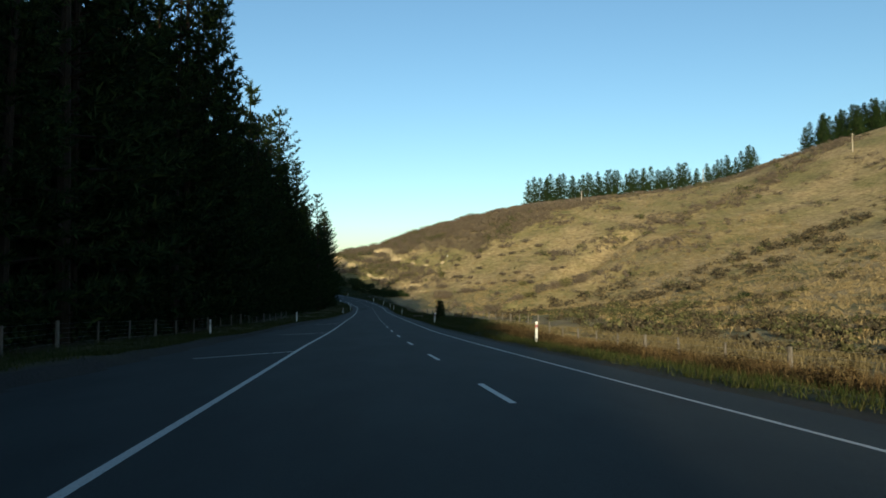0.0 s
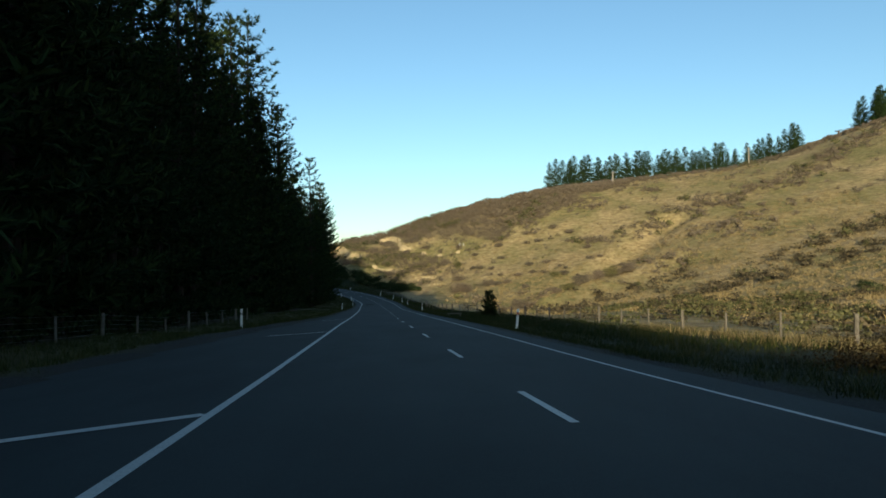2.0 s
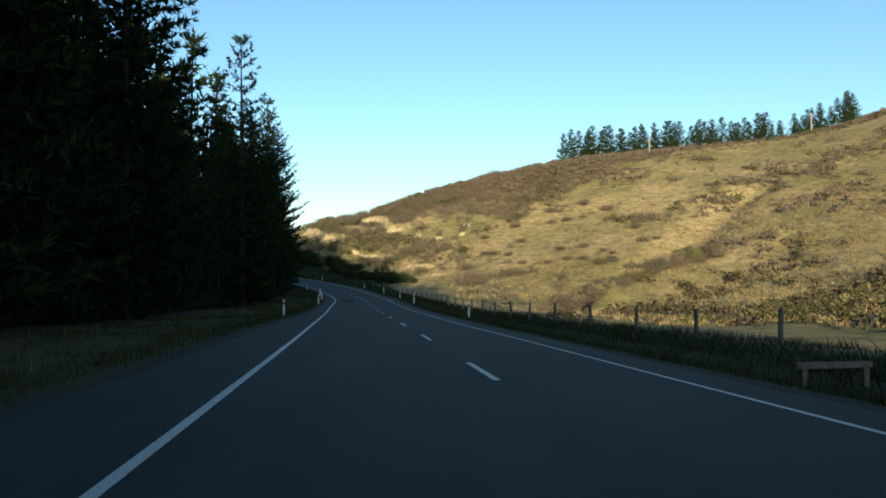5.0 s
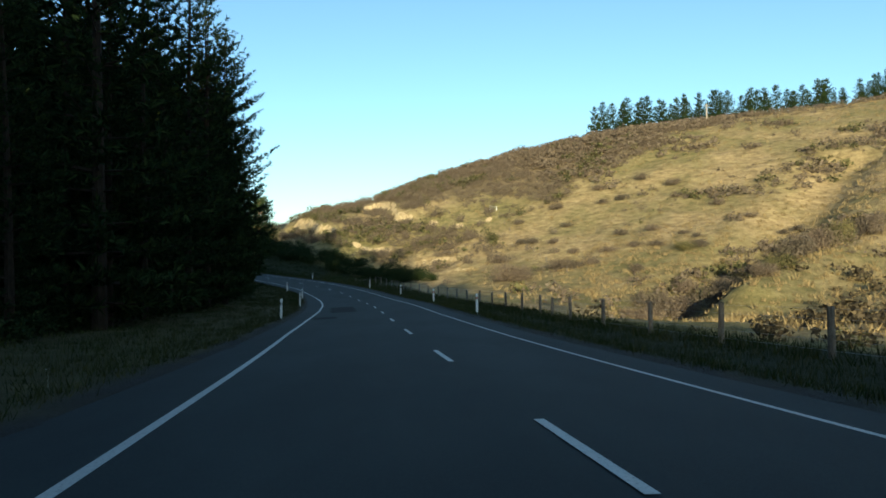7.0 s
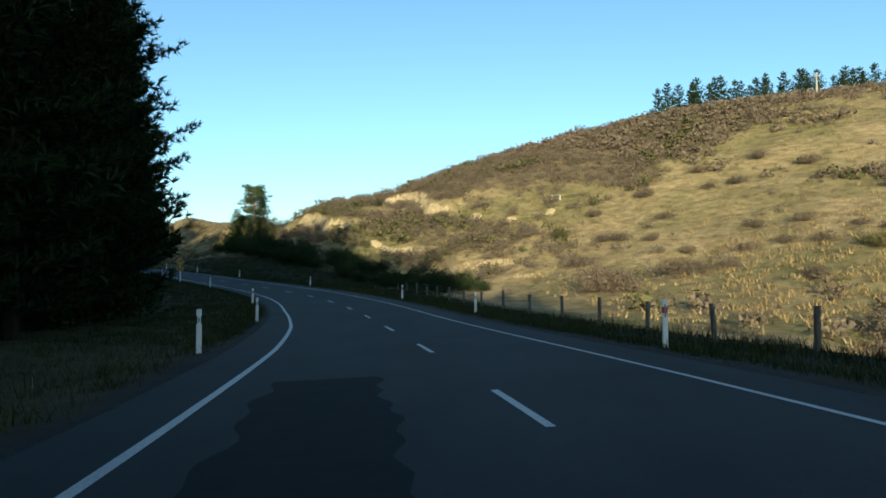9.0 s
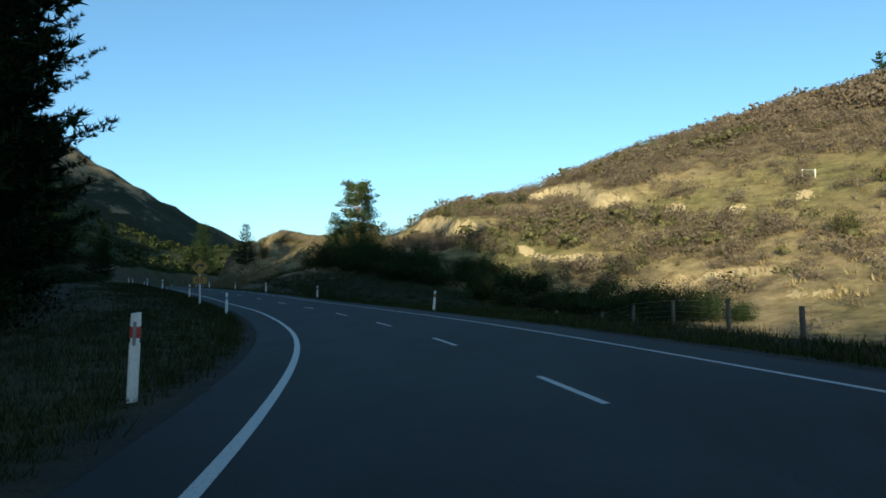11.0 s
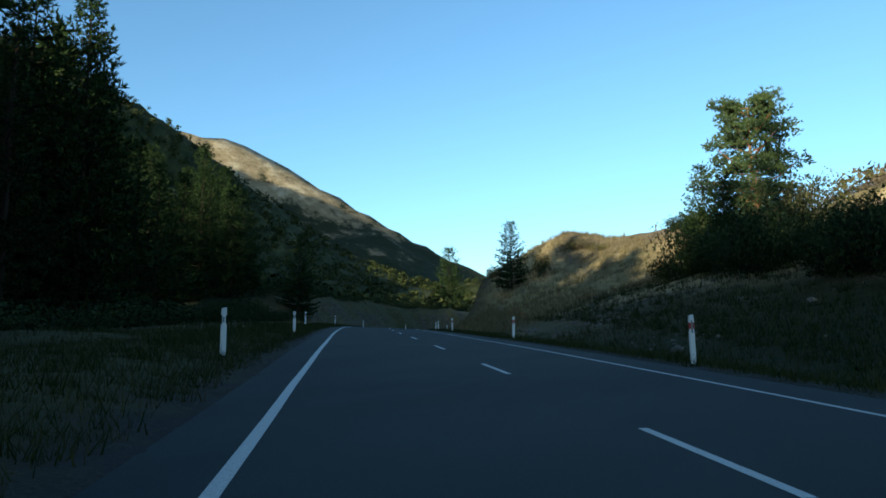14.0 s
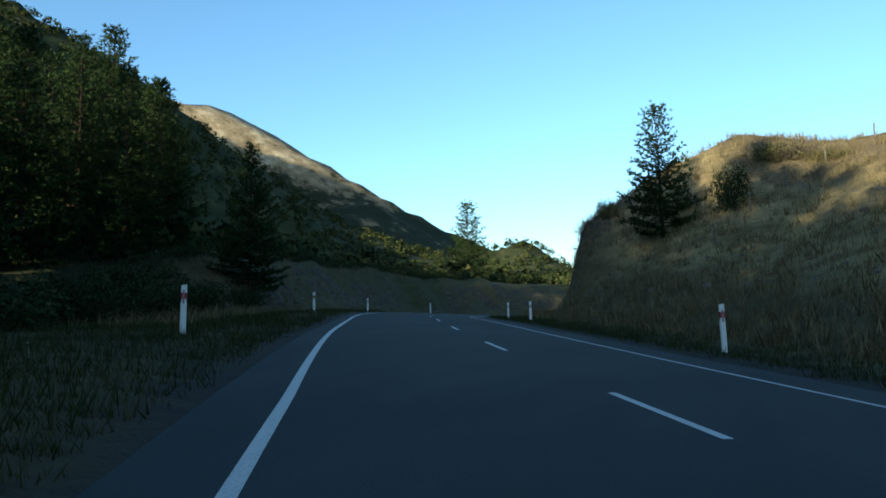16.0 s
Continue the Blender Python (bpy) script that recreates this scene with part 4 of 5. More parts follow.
def scatter(name, places, sizes, flat, variants, material, label, category):
    """Many small plants as one object of kind stuff."""
    r = np.random.default_rng(len(places))
    places = np.asarray(places, float)
    z = ground_parts(places[:, 0], places[:, 1])[0]
    out = []
    for (x, y), zz, sz in zip(places, z, sizes):
        v = variants[r.integers(len(variants))]
        t = r.uniform(0, 6.283)
        c, s_ = math.cos(t) * sz, math.sin(t) * sz
        q = np.empty_like(v)
        q[:, 0], q[:, 1], q[:, 2] = x + v[:, 0] * c - v[:, 1] * s_, y + v[:, 0] * s_ + v[:, 1] * c, zz - 0.04 * sz + v[:, 2] * sz * flat
        out.append(q)
    v = np.concatenate(out)
    ob = new(name, tri_mesh(name, v, np.arange(len(v)).reshape(-1, 3), material))
    return tagged(ob, label, category, kind="stuff")


BUSHES = [leaf_cloud(np.random.default_rng(100 + i), 6, 0.245, 62) for i in range(6)]
FINE = [leaf_cloud(np.random.default_rng(140 + i), 8, 0.112, 190) for i in range(6)]
DENSE = [leaf_cloud(np.random.default_rng(130 + i), 18, 0.05, 4200) for i in range(4)]
WEED = [leaf_cloud(np.random.default_rng(150 + i), 10, 0.075, 240) for i in range(4)]


def hill_points(count, seed, x0, x1, y0, y1):
    r = np.random.default_rng(seed)
    return np.stack([r.uniform(x0, x1, count), r.uniform(y0, y1, count)], 1)


# strips and patches of scrub on the slope: plan line, half width, how thick
STRIPS = [([(48, 324), (62, 318), (74, 317), (88, 319)], 4.5, 0.9), ([(86, 296), (100, 297), (113, 301)], 3.5, 0.9), ([(25, 270), (39, 280), (53, 288), (64, 284)], 4.5, 0.7),
          ([(88, 320), (113, 324), (135, 332), (153, 342), (181, 356), (235, 384)], 9.0, 0.8), ([(-36, 363), (-19, 347), (-2, 333)], 8.5, 1.0), ([(-56, 376), (-48, 364), (-38, 352)], 4.0, 0.7),
          ([(54, 45), (52, 95), (44, 125), (40, 150), (40, 180), (36, 205)], 15.0, 0.5), ([(28, 124), (46, 153), (62, 172)], 7.0, 0.45), ([(34, 104), (48, 124), (66, 140)], 6.0, 0.4), ([(22, 70), (32, 92)], 5.0, 0.35), ([(110, 250), (135, 262), (165, 268)], 5.0, 0.6), ([(96, 226), (118, 236)], 4.0, 0.5)]
p = np.concatenate([hill_points(62000, 1, -70, 240, 10, 412), hill_points(9000, 2, -62, 100, 338, 410)])
s_, l_, _ = road_sl(p[:, 0], p[:, 1])
dcr, zcr, bh = crest_near(p[:, 0], p[:, 1])
dense = scrub_cover(p[:, 0], p[:, 1]) * (0.55 + 0.42 * smooth(-0.35, 0.25, fbm(p[:, 0], p[:, 1], 6, 3, 27)))
clump = smooth(0.16, 0.5, fbm(p[:, 0], p[:, 1] * 1.3, 13, 3, 22)) * 0.22 * smooth(150, 230, p[:, 1]) + smooth(0.12, 0.4, fbm(p[:, 0], p[:, 1] * 0.8, 11, 4, 24)) * 0.34 * smooth(300, 230, p[:, 1]) + 0.014
strips = np.zeros(len(p))
for line, half, thick in STRIPS:
    d, side, fade = line_dist(p[:, 0], p[:, 1], line)
    strips = np.maximum(strips, thick * smooth(half * 1.2, half * 0.6, d + half * 0.9 * fbm(p[:, 0], p[:, 1], 8, 3, 29)))
brow, sl_soil = np.zeros(len(p)), np.zeros(len(p))
for line, fall, width in SCARPS:
    d, side, fade = line_dist(p[:, 0], p[:, 1], line)
    brow = np.maximum(brow, fade * smooth(width * 0.5, width * 0.8, side) * smooth(width + 6, width + 2, side) * 0.85)
    sl_soil = np.maximum(sl_soil, (np.abs(side) < width * 0.85) * fade)
prob = np.maximum.reduce([dense, clump, strips, brow]) * (l_ > np.interp(s_, [0, 250, 262, 330], [22, 24, 38, 34])) * (~bh | (dcr < 4))
keep = (rng.random(len(p)) < prob * 0.92) & (sl_soil < 0.3)
q = p[keep]
isg = fbm(q[:, 0], q[:, 1], 17, 2, 33) + 0.5 * rng.normal(size=len(q)) > np.where(s_[keep] < 190, 0.05, 0.75)
sz = rng.random(len(q)) ** 2.6 * np.where(s_[keep] < 190, 1.0, 1.75) + 0.45
close = (s_[keep] > 262) & (l_[keep] < 92)
scatter("brown_scrub", q[~isg & close], sz[~isg & close], 0.95, FINE, M_SCRUB, "dense brown-grey scrub above the scarps", "scrub")
heath = ~isg & ~close & (s_[keep] < 225)
scatter("dark_heath", q[heath], sz[heath] * 1.15, 0.85, BUSHES, M_HEATH, "dark brown heathy scrub in clumps on the slope", "scrub")
close = close | heath
scatter("brown_scrub", q[~isg & ~close], sz[~isg & ~close], 0.95, BUSHES, M_SCRUB, "low brown-grey scrub covering the dry hillside", "scrub")
scatter("olive_scrub", q[isg], sz[isg] * 1.1, 0.95, BUSHES, M_GORSE, "olive scrub scattered among the brown scrub", "scrub")


FOLIAGE = {}


def bush(name, x, y, radius, height, material, label, seed, group="", category="bush"):
    key = (seed % 4, material.name)
    if key not in FOLIAGE:
        leaves = DENSE[seed % 4]
        FOLIAGE[key] = tri_mesh("foliage", leaves, np.arange(len(leaves)).reshape(-1, 3), material)
    me = FOLIAGE[key]
    r = np.random.default_rng(seed)
    root = new(name)
    root.matrix_basis = pose(x, y, ground_z(x, y) - 0.1, 0, 0, r.uniform(0, 360)) @ Matrix.Diagonal((radius, radius, height / 1.25, 1))
    ob = new("foliage", me)
    ob.parent = root
    for k in range(3):
        t = k * 2.1 + r.uniform(0, 0.8)
        stem_v, stem_f = [], []
        tube(stem_v, stem_f, [(0, 0, 0), (0.2 * math.cos(t), 0.2 * math.sin(t), 0.4), (0.5 * math.cos(t), 0.5 * math.sin(t), 0.9)], [0.035, 0.025, 0.01], 5)
        part("stem", stem_v, stem_f, M_BARK, root)
    return tagged(root, label, category, group)


# dark thicket at the foot of the spur
for i in range(64):
    s = 290 + (i // 2) * 2.4 + rng.normal() * 0.6
    l = float(np.interp(s, [290, 310, 325, 345, 365], [32, 31, 27, 23, 22])) + (i % 2) * 4.2 + rng.normal() * 0.9
    x, y = at_road(s, l)
    bush("thicket_bush", x, y, rng.uniform(1.5, 2.7), float(np.interp(s, [290, 310, 350, 365], [2.7, 3.1, 3.6, 3.8])) * rng.uniform(0.5, 1.4), M_DARKBUSH, "dark evergreen bush in the thicket below the spur", i, "thicket bushes")
for i, (s, l, r_, h) in enumerate(((294.5, 36, 2.4, 4.2), (291, 38, 2.2, 3.6), (287, 39, 1.5, 2.2))):
    x, y = at_road(s, l)
    bush("thicket_bush", x, y, r_, h, M_DARKBUSH, "dark rounded bush standing by the ditch", 40 + i, "thicket bushes")
bush("thicket_bush", -64.6, 379.6, 2.6, 6.6, M_GORSE, "olive rounded tree beside the open pine", 53, "thicket bushes")
for i, (dx, dy, r_, h) in enumerate(((-3.4, 0.0, 2.4, 6.0), (3.2, -3.0, 2.4, 4.4), (1.5, 2.0, 3.0, 6.5), (-0.8, -3.0, 2.2, 4.2))):
    bush("thicket_bush", -69.3 + dx, 381.5 + dy, r_, h, M_DARKBUSH, "dark evergreen bush at the foot of the open pine", 50 + i, "thicket bushes")
for i, (x, y, r_, h) in enumerate(((-79.5, 405.5, 1.5, 2.2), (-77.0, 403.5, 1.9, 3.2), (-75.0, 400.5, 2.0, 3.0), (-73.5, 396.5, 2.2, 3.6), (-76.0, 393.0, 1.5, 2.0), (-72.5, 390.5, 2.2, 3.4))):
    bush("thicket_bush", x, y, r_, h, M_DARKBUSH, "dark bush on the ridge behind the open pine", 80 + i, "thicket bushes")
for i in range(16):
    x, y = at_road(374 + i * 2.6 + rng.normal(), -14.5 - (i % 3) * 3.2 + rng.normal() * 0.8)
    bush("verge_bush", x, y, rng.uniform(1.3, 2.4), rng.uniform(1.4, 2.8), M_DARKBUSH, "dark bush under the pines on the verge", 70 + i, "verge bushes")
# single bushes that can be told apart on the slope
for i, (x, y, r_, h, mat, lab) in enumerate((
        (81.7, 182.5, 2.4, 2.1, M_DARKBUSH, "dark rounded bush alone on the dry slope"),
        (37.1, 292.6, 2.0, 2.2, M_GORSE, "olive bush beside a brown one on the grass"),
        (39.9, 291.8, 1.9, 2.0, M_SCRUB, "brown bush beside an olive one on the grass"),
        (2.2, 301.0, 3.3, 4.4, M_SCRUB, "large bare brown briar at the hill foot"),
        (5.0, 298.5, 2.8, 3.4, M_SCRUB, "large bare brown briar at the hill foot"),
        (2.9, 317.7, 2.4, 2.6, M_SCRUB, "brown briar bush above the hill foot"),
        (13.6, 300.4, 2.7, 2.8, M_SCRUB, "wide brown briar bush on the grass slope"),
        (16.6, 299.6, 1.9, 2.0, M_SCRUB, "brown briar bush on the grass slope"),
        (2.6, 334.0, 2.0, 3.2, M_GORSE, "dark olive bush beside the hill fence"),
        (-36.7, 378.4, 1.4, 2.0, M_DARKBUSH, "small dark bush on the scarp top"),
        (20.6, 265.0, 3.0, 4.6, M_SCRUB, "tall brown scrub bush in the gully mouth"),
        (25.6, 263.0, 3.2, 5.0, M_SCRUB, "tall brown scrub bush in the gully mouth"),
        (29.5, 259.5, 3.0, 4.8, M_SCRUB, "tall brown scrub bush in the gully mouth"),
        (17.0, 258.0, 2.6, 3.4, M_SCRUB, "brown scrub bush in the gully mouth"),
        (39.0, 254.7, 2.6, 4.0, M_SCRUB, "brown scrub bush on the gully bank"),
        (44.0, 257.0, 2.4, 4.2, M_SCRUB, "brown scrub bush on the gully bank"),
        (49.0, 260.0, 2.6, 4.2, M_GORSE, "olive scrub bush on the gully bank"),
        (55.0, 263.0, 2.6, 4.0, M_SCRUB, "brown scrub bush on the gully bank"),
        (28.9, 245.0, 1.8, 2.2, M_SCRUB, "brown scrub bush below the gully bank"),
        (33.5, 249.0, 2.0, 2.6, M_GORSE, "olive scrub bush below the gully bank"),
        (30.0, 274.0, 2.4, 2.8, M_SCRUB, "brown scrub bush above the gully"),
        (38.0, 275.5, 2.2, 3.0, M_SCRUB, "brown scrub bush above the gully"),
        (-97.3, 403.6, 1.25, 3.6, M_DARKBUSH, "dark conifer bush on the lit knoll"),
        (-95.3, 411.0, 1.6, 1.9, M_GORSE, "low olive bush on the knoll top"),
        (-93.4, 411.2, 1.7, 1.7, M_SCRUB, "low rusty bush on the knoll top"),
        (-91.6, 410.6, 1.3, 1.3, M_GORSE, "low olive bush on the knoll top"),
        (-107.5, 408.5, 0.9, 1.9, M_GORSE, "small bush at the cliff edge"))):
    bush("hill_bush", x, y, r_, h, mat, lab, 60 + i)
for i, (x, y, r_) in enumerate(((30.1, 313.3, 1.7), (30.3, 302.8, 1.6), (34.1, 299.7, 1.7), (24.8, 304.1, 1.6), (25.4, 286.5, 1.7), (36.7, 309.8, 1.8), (37.1, 333.9, 1.9), (33.3, 343.6, 2.0), (18.9, 311.0, 1.3), (20.3, 298.7, 1.5),
                                (53.6, 313.5, 1.8), (55.3, 302.7, 1.4), (41.7, 297.5, 1.1), (40.4, 301.3, 1.1), (62.4, 295.9, 1.5), (59.3, 296.1, 1.3), (50.3, 332.8, 2.0), (44.7, 341.1, 2.1), (16.2, 320.3, 1.6), (11.5, 325.3, 1.9),
                                (20.9, 339.6, 1.9), (32.1, 335.5, 1.6), (10.2, 338.9, 1.7), (21.1, 328.1, 1.5), (9.0, 327.0, 1.6))):
    bush("hill_bush", x, y, r_, r_ * 1.05, M_SCRUB, "small rounded brown bush on the dry grass", 90 + i, "small hill bushes")

# dark shrub by the fence
CONE = pine_mesh(91, 4.4, 1.35, low=0.02, whorls=18, per=8, twig=9, size=0.42, needle=M_DARKBUSH)
plant("conifer_shrub", CONE, 0.8, 120.6, 0.70, 20, "dark conical shrub standing by the fence", "shrub")


p = [at_road(rng.uniform(404, 476), -18.5 - abs(rng.normal()) * 4) for i in range(230)]
scatter("bank_scrub", p, rng.uniform(0.5, 1.5, len(p)), 0.9, FINE, M_DARKBUSH, "dark scrub along the top of the road bank", "scrub")

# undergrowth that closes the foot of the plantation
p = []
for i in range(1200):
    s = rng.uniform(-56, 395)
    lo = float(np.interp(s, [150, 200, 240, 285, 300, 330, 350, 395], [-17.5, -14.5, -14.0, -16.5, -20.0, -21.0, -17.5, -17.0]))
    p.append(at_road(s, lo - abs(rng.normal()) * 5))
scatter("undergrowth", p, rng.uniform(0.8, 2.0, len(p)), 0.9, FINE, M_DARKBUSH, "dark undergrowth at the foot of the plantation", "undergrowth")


def blades(r, count, h, w, spread_):
    """Upright grass blades round a point."""
    b = r.normal(size=(count, 2)) * spread_
    d = r.normal(size=(count, 2)) * 0.35
    t = r.uniform(0, 6.283, count)
    hh = h * r.uniform(0.5, 1.2, count)
    ax = np.stack([np.cos(t) * w, np.sin(t) * w], 1)
    p0 = np.c_[b - ax, np.zeros(count)]
    p1 = np.c_[b + ax, np.zeros(count)]
    p2 = np.c_[b + d * hh[:, None], hh]
    return np.stack([p0, p1, p2], 1).reshape(-1, 3)


TUFT = [blades(np.random.default_rng(200 + i), 11, 0.26, 0.011, 0.16) for i in range(6)]
TUSS = [blades(np.random.default_rng(220 + i), 10, 0.50, 0.06, 0.24) for i in range(6)]
SEED = [blades(np.random.default_rng(240 + i), 22, 0.62, 0.013, 0.28) for i in range(6)]


def verge_places(count, seed, s0, s1, a, b):
    r = np.random.default_rng(seed)
    s = r.uniform(s0, s1, count)
    l = a(s) + (b - a(s)) * r.random(count) ** 1.3
    i = np.clip(np.searchsorted(CS, s), 0, len(CS) - 1)
    return CL[i, :2] + CN[i] * l[:, None]


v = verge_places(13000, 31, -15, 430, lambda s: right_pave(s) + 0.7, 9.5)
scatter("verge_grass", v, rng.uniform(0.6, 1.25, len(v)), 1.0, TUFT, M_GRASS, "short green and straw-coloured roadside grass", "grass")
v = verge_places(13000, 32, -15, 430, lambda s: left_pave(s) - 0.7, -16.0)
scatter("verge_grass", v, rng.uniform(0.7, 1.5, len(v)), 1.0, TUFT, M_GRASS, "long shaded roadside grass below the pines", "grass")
v = verge_places(2600, 33, -12, 42, lambda s: 0 * s + 8.8, 13.8)
weeds = verge_places(360, 42, -12, 46, lambda s: 0 * s + 8.4, 12.6)
scatter("dark_weeds", weeds, rng.uniform(0.35, 0.8, len(weeds)), 0.9, WEED, M_DOCK, "dark red-brown dock and weeds in the roadside ditch", "weeds")
scatter("seeding_weeds", v, rng.uniform(0.5, 1.15, len(v)), 1.0, SEED, M_RUSTY, "rust-brown seeding weeds in the roadside ditch", "weeds")
v = verge_places(7000, 36, 50, 352, lambda s: 0 * s + 8.5, 18.0)
scatter("verge_grass", v, rng.uniform(1.0, 2.2, len(v)), 1.0, TUFT, M_GRASS, "long grass along the fence, coloured dark for the shade", "grass")
LONG = [blades(np.random.default_rng(260 + i), 10, 0.55, 0.022, 0.2) for i in range(6)]
v = np.concatenate([verge_places(5200, 37, 366, 450, lambda s: 0 * s + 8.0, 34.0), verge_places(900, 38, 385, 460, lambda s: 0 * s - 10.0, -21.0)])
scatter("long_dry_grass", v, rng.uniform(0.6, 1.4, len(v)), 1.0, LONG, M_STRAW, "long dry grass over the banks of the road cut", "grass")
v = verge_places(5200, 43, 284, 372, lambda s: 0 * s + 12.0, 31.0)
scatter("long_verge_grass", v, rng.uniform(0.5, 1.2, len(v)), 0.8, LONG, M_GRASS, "long dull grass below the thicket", "grass")
v = verge_places(5000, 39, -15, 70, lambda s: 0 * s + 13.0, 34.0)
scatter("long_dry_grass", v, rng.uniform(0.5, 1.3, len(v)), 0.8, LONG, M_STRAW, "rough dry grass behind the roadside fence", "grass")
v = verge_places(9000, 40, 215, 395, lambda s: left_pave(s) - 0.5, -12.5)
scatter("verge_grass", v, rng.uniform(0.5, 1.0, len(v)), 1.0, TUFT, M_GRASS, "short roadside grass on the inside of the bend, coloured dark for the shade", "grass")
v = np.concatenate([hill_points(16000, 34, -115, 150, 10, 430), hill_points(16000, 41, 12, 150, 20, 310)])
ss_, ll_, _ = road_sl(v[:, 0], v[:, 1])
dd_, _, bb_ = crest_near(v[:, 0], v[:, 1])
v = v[(ll_ > np.interp(ss_, [60, 120, 200, 250, 290, 330, 350], [44, 40, 30, 28, 48, 46, 60])) & (~bb_ | (dd_ < 3))]
scatter("tussock_grass", v, rng.uniform(0.6, 1.6, len(v)), 1.0, TUSS, M_TUSSOCK, "dry straw-coloured tussock grass on the hill", "grass")
v = verge_places(70, 35, 90, 420, lambda s: left_pave(s) - 2.0, -13.0)
r = np.random.default_rng(44)
v = np.concatenate([v, [at_road(a, b) for a, b in zip(r.uniform(350, 368, 60), r.uniform(-13.5, -8.8, 60))], [at_road(a, b) for a, b in zip(r.uniform(104, 140, 45), r.uniform(-15.5, -11.5, 45))]])
head = leaf_cloud(np.random.default_rng(5), 3, 0.3, 14) * (1.0, 1.0, 0.35) + (0.0, 0.0, 5.0)
head = np.concatenate([head, [(-0.12, 0.0, -0.5), (0.12, 0.0, -0.5), (0.0, 0.0, 5.1)]])
scatter("flower_heads", v, rng.uniform(0.05, 0.08, len(v)), 1.0, [head], M_FLOWER, "pale dry flower heads in the verge", "flowers")

# ---------------------------------------------------------------- roadside furniture


def marker_post(s, l, band, height=1.25, lean=0.0):
    """A white edge marker post: body, a narrower neck with the reflectors, and a head."""
    x, y = at_road(s, l)
    i = int(np.clip(np.searchsorted(CS, s), 0, len(CS) - 1))
    yaw = math.degrees(math.atan2(-CT[i, 0], CT[i, 1]))
    root = new("marker_post")
    root.matrix_basis = pose(x, y, ground_z(x, y) - 0.05, 0, lean, yaw)
    h = height + 0.05
    part("post", *box(0.15, 0.07, h - 0.42, chamfer=0.018), M_POSTWHITE, root)
    part("neck", *box(0.12 if band == "red" else 0.085, 0.055, 0.24, h - 0.42, chamfer=0.012), M_POSTWHITE, root)
    head_v, head_f = box(0.15, 0.07, 0.18, h - 0.18, chamfer=0.018)
    head_v = [(a * (0.9 if c > h - 0.01 else 1), b * 0.7 if c > h - 0.01 else b, c + (0.02 * (a > 0) if c > h - 0.01 else 0)) for a, b, c in head_v]
    part("head", head_v, head_f, M_POSTWHITE, root)
    if band == "red":
        part("reflector_band", *box(0.152, 0.074, 0.16, h - 0.35, chamfer=0.018), M_RED, root, "dark red reflective band")
        part("reflector", *box(0.045, 0.08, 0.34, h - 0.46), M_SILVER, root, "grey reflector strip")
    else:
        part("reflector", *box(0.05, 0.062, 0.14, h - 0.37), M_SILVER, root, "grey reflector strip")
    word = "white roadside marker post with a red band" if band == "red" else "white roadside marker post with a grey reflector"
    return tagged(root, word, "marker post", "marker posts")


for s, l, band, lean in ((27.0, 8.2, "red", 1), (69.6, 6.4, "red", 5), (145.6, 6.15, "red", 0), (185.8, 5.9, "red", 0), (206.6, 6.1, "red", 0), (229, 6.4, "grey", 0), (247.5, 5.95, "red", 1), (279.7, 6.0, "red", 5),
                         (308.2, 5.7, "red", 1), (329.2, 5.4, "red", 0), (350.7, 5.9, "red", 1), (378, 6.0, "red", -1), (404, 6.2, "grey", 0), (414, 6.0, "grey", 0), (432, 6.0, "grey", 0)):
    marker_post(s, l, band, lean=lean)
for s, l, band, lean in ((42, -14.0, "grey", 0), (73, -10.3, "grey", 0), (148.4, -7.4, "red", 0), (187.2, -6.5, "grey", 2), (210.5, -6.3, "grey", 0), (227, -5.9, "grey", 0), (249, -6.3, "red", 1), (281.6, -6.1, "grey", 0),
                         (308.4, -6.4, "red", 1), (331, -6.7, "grey", 0), (353, -6.5, "grey", 0), (379, -8.0, "red", 1), (404, -7.4, "red", 0), (425, -6.8, "grey", 0), (446, -6.6, "grey", 0)):
    marker_post(s, l, band, lean=lean)


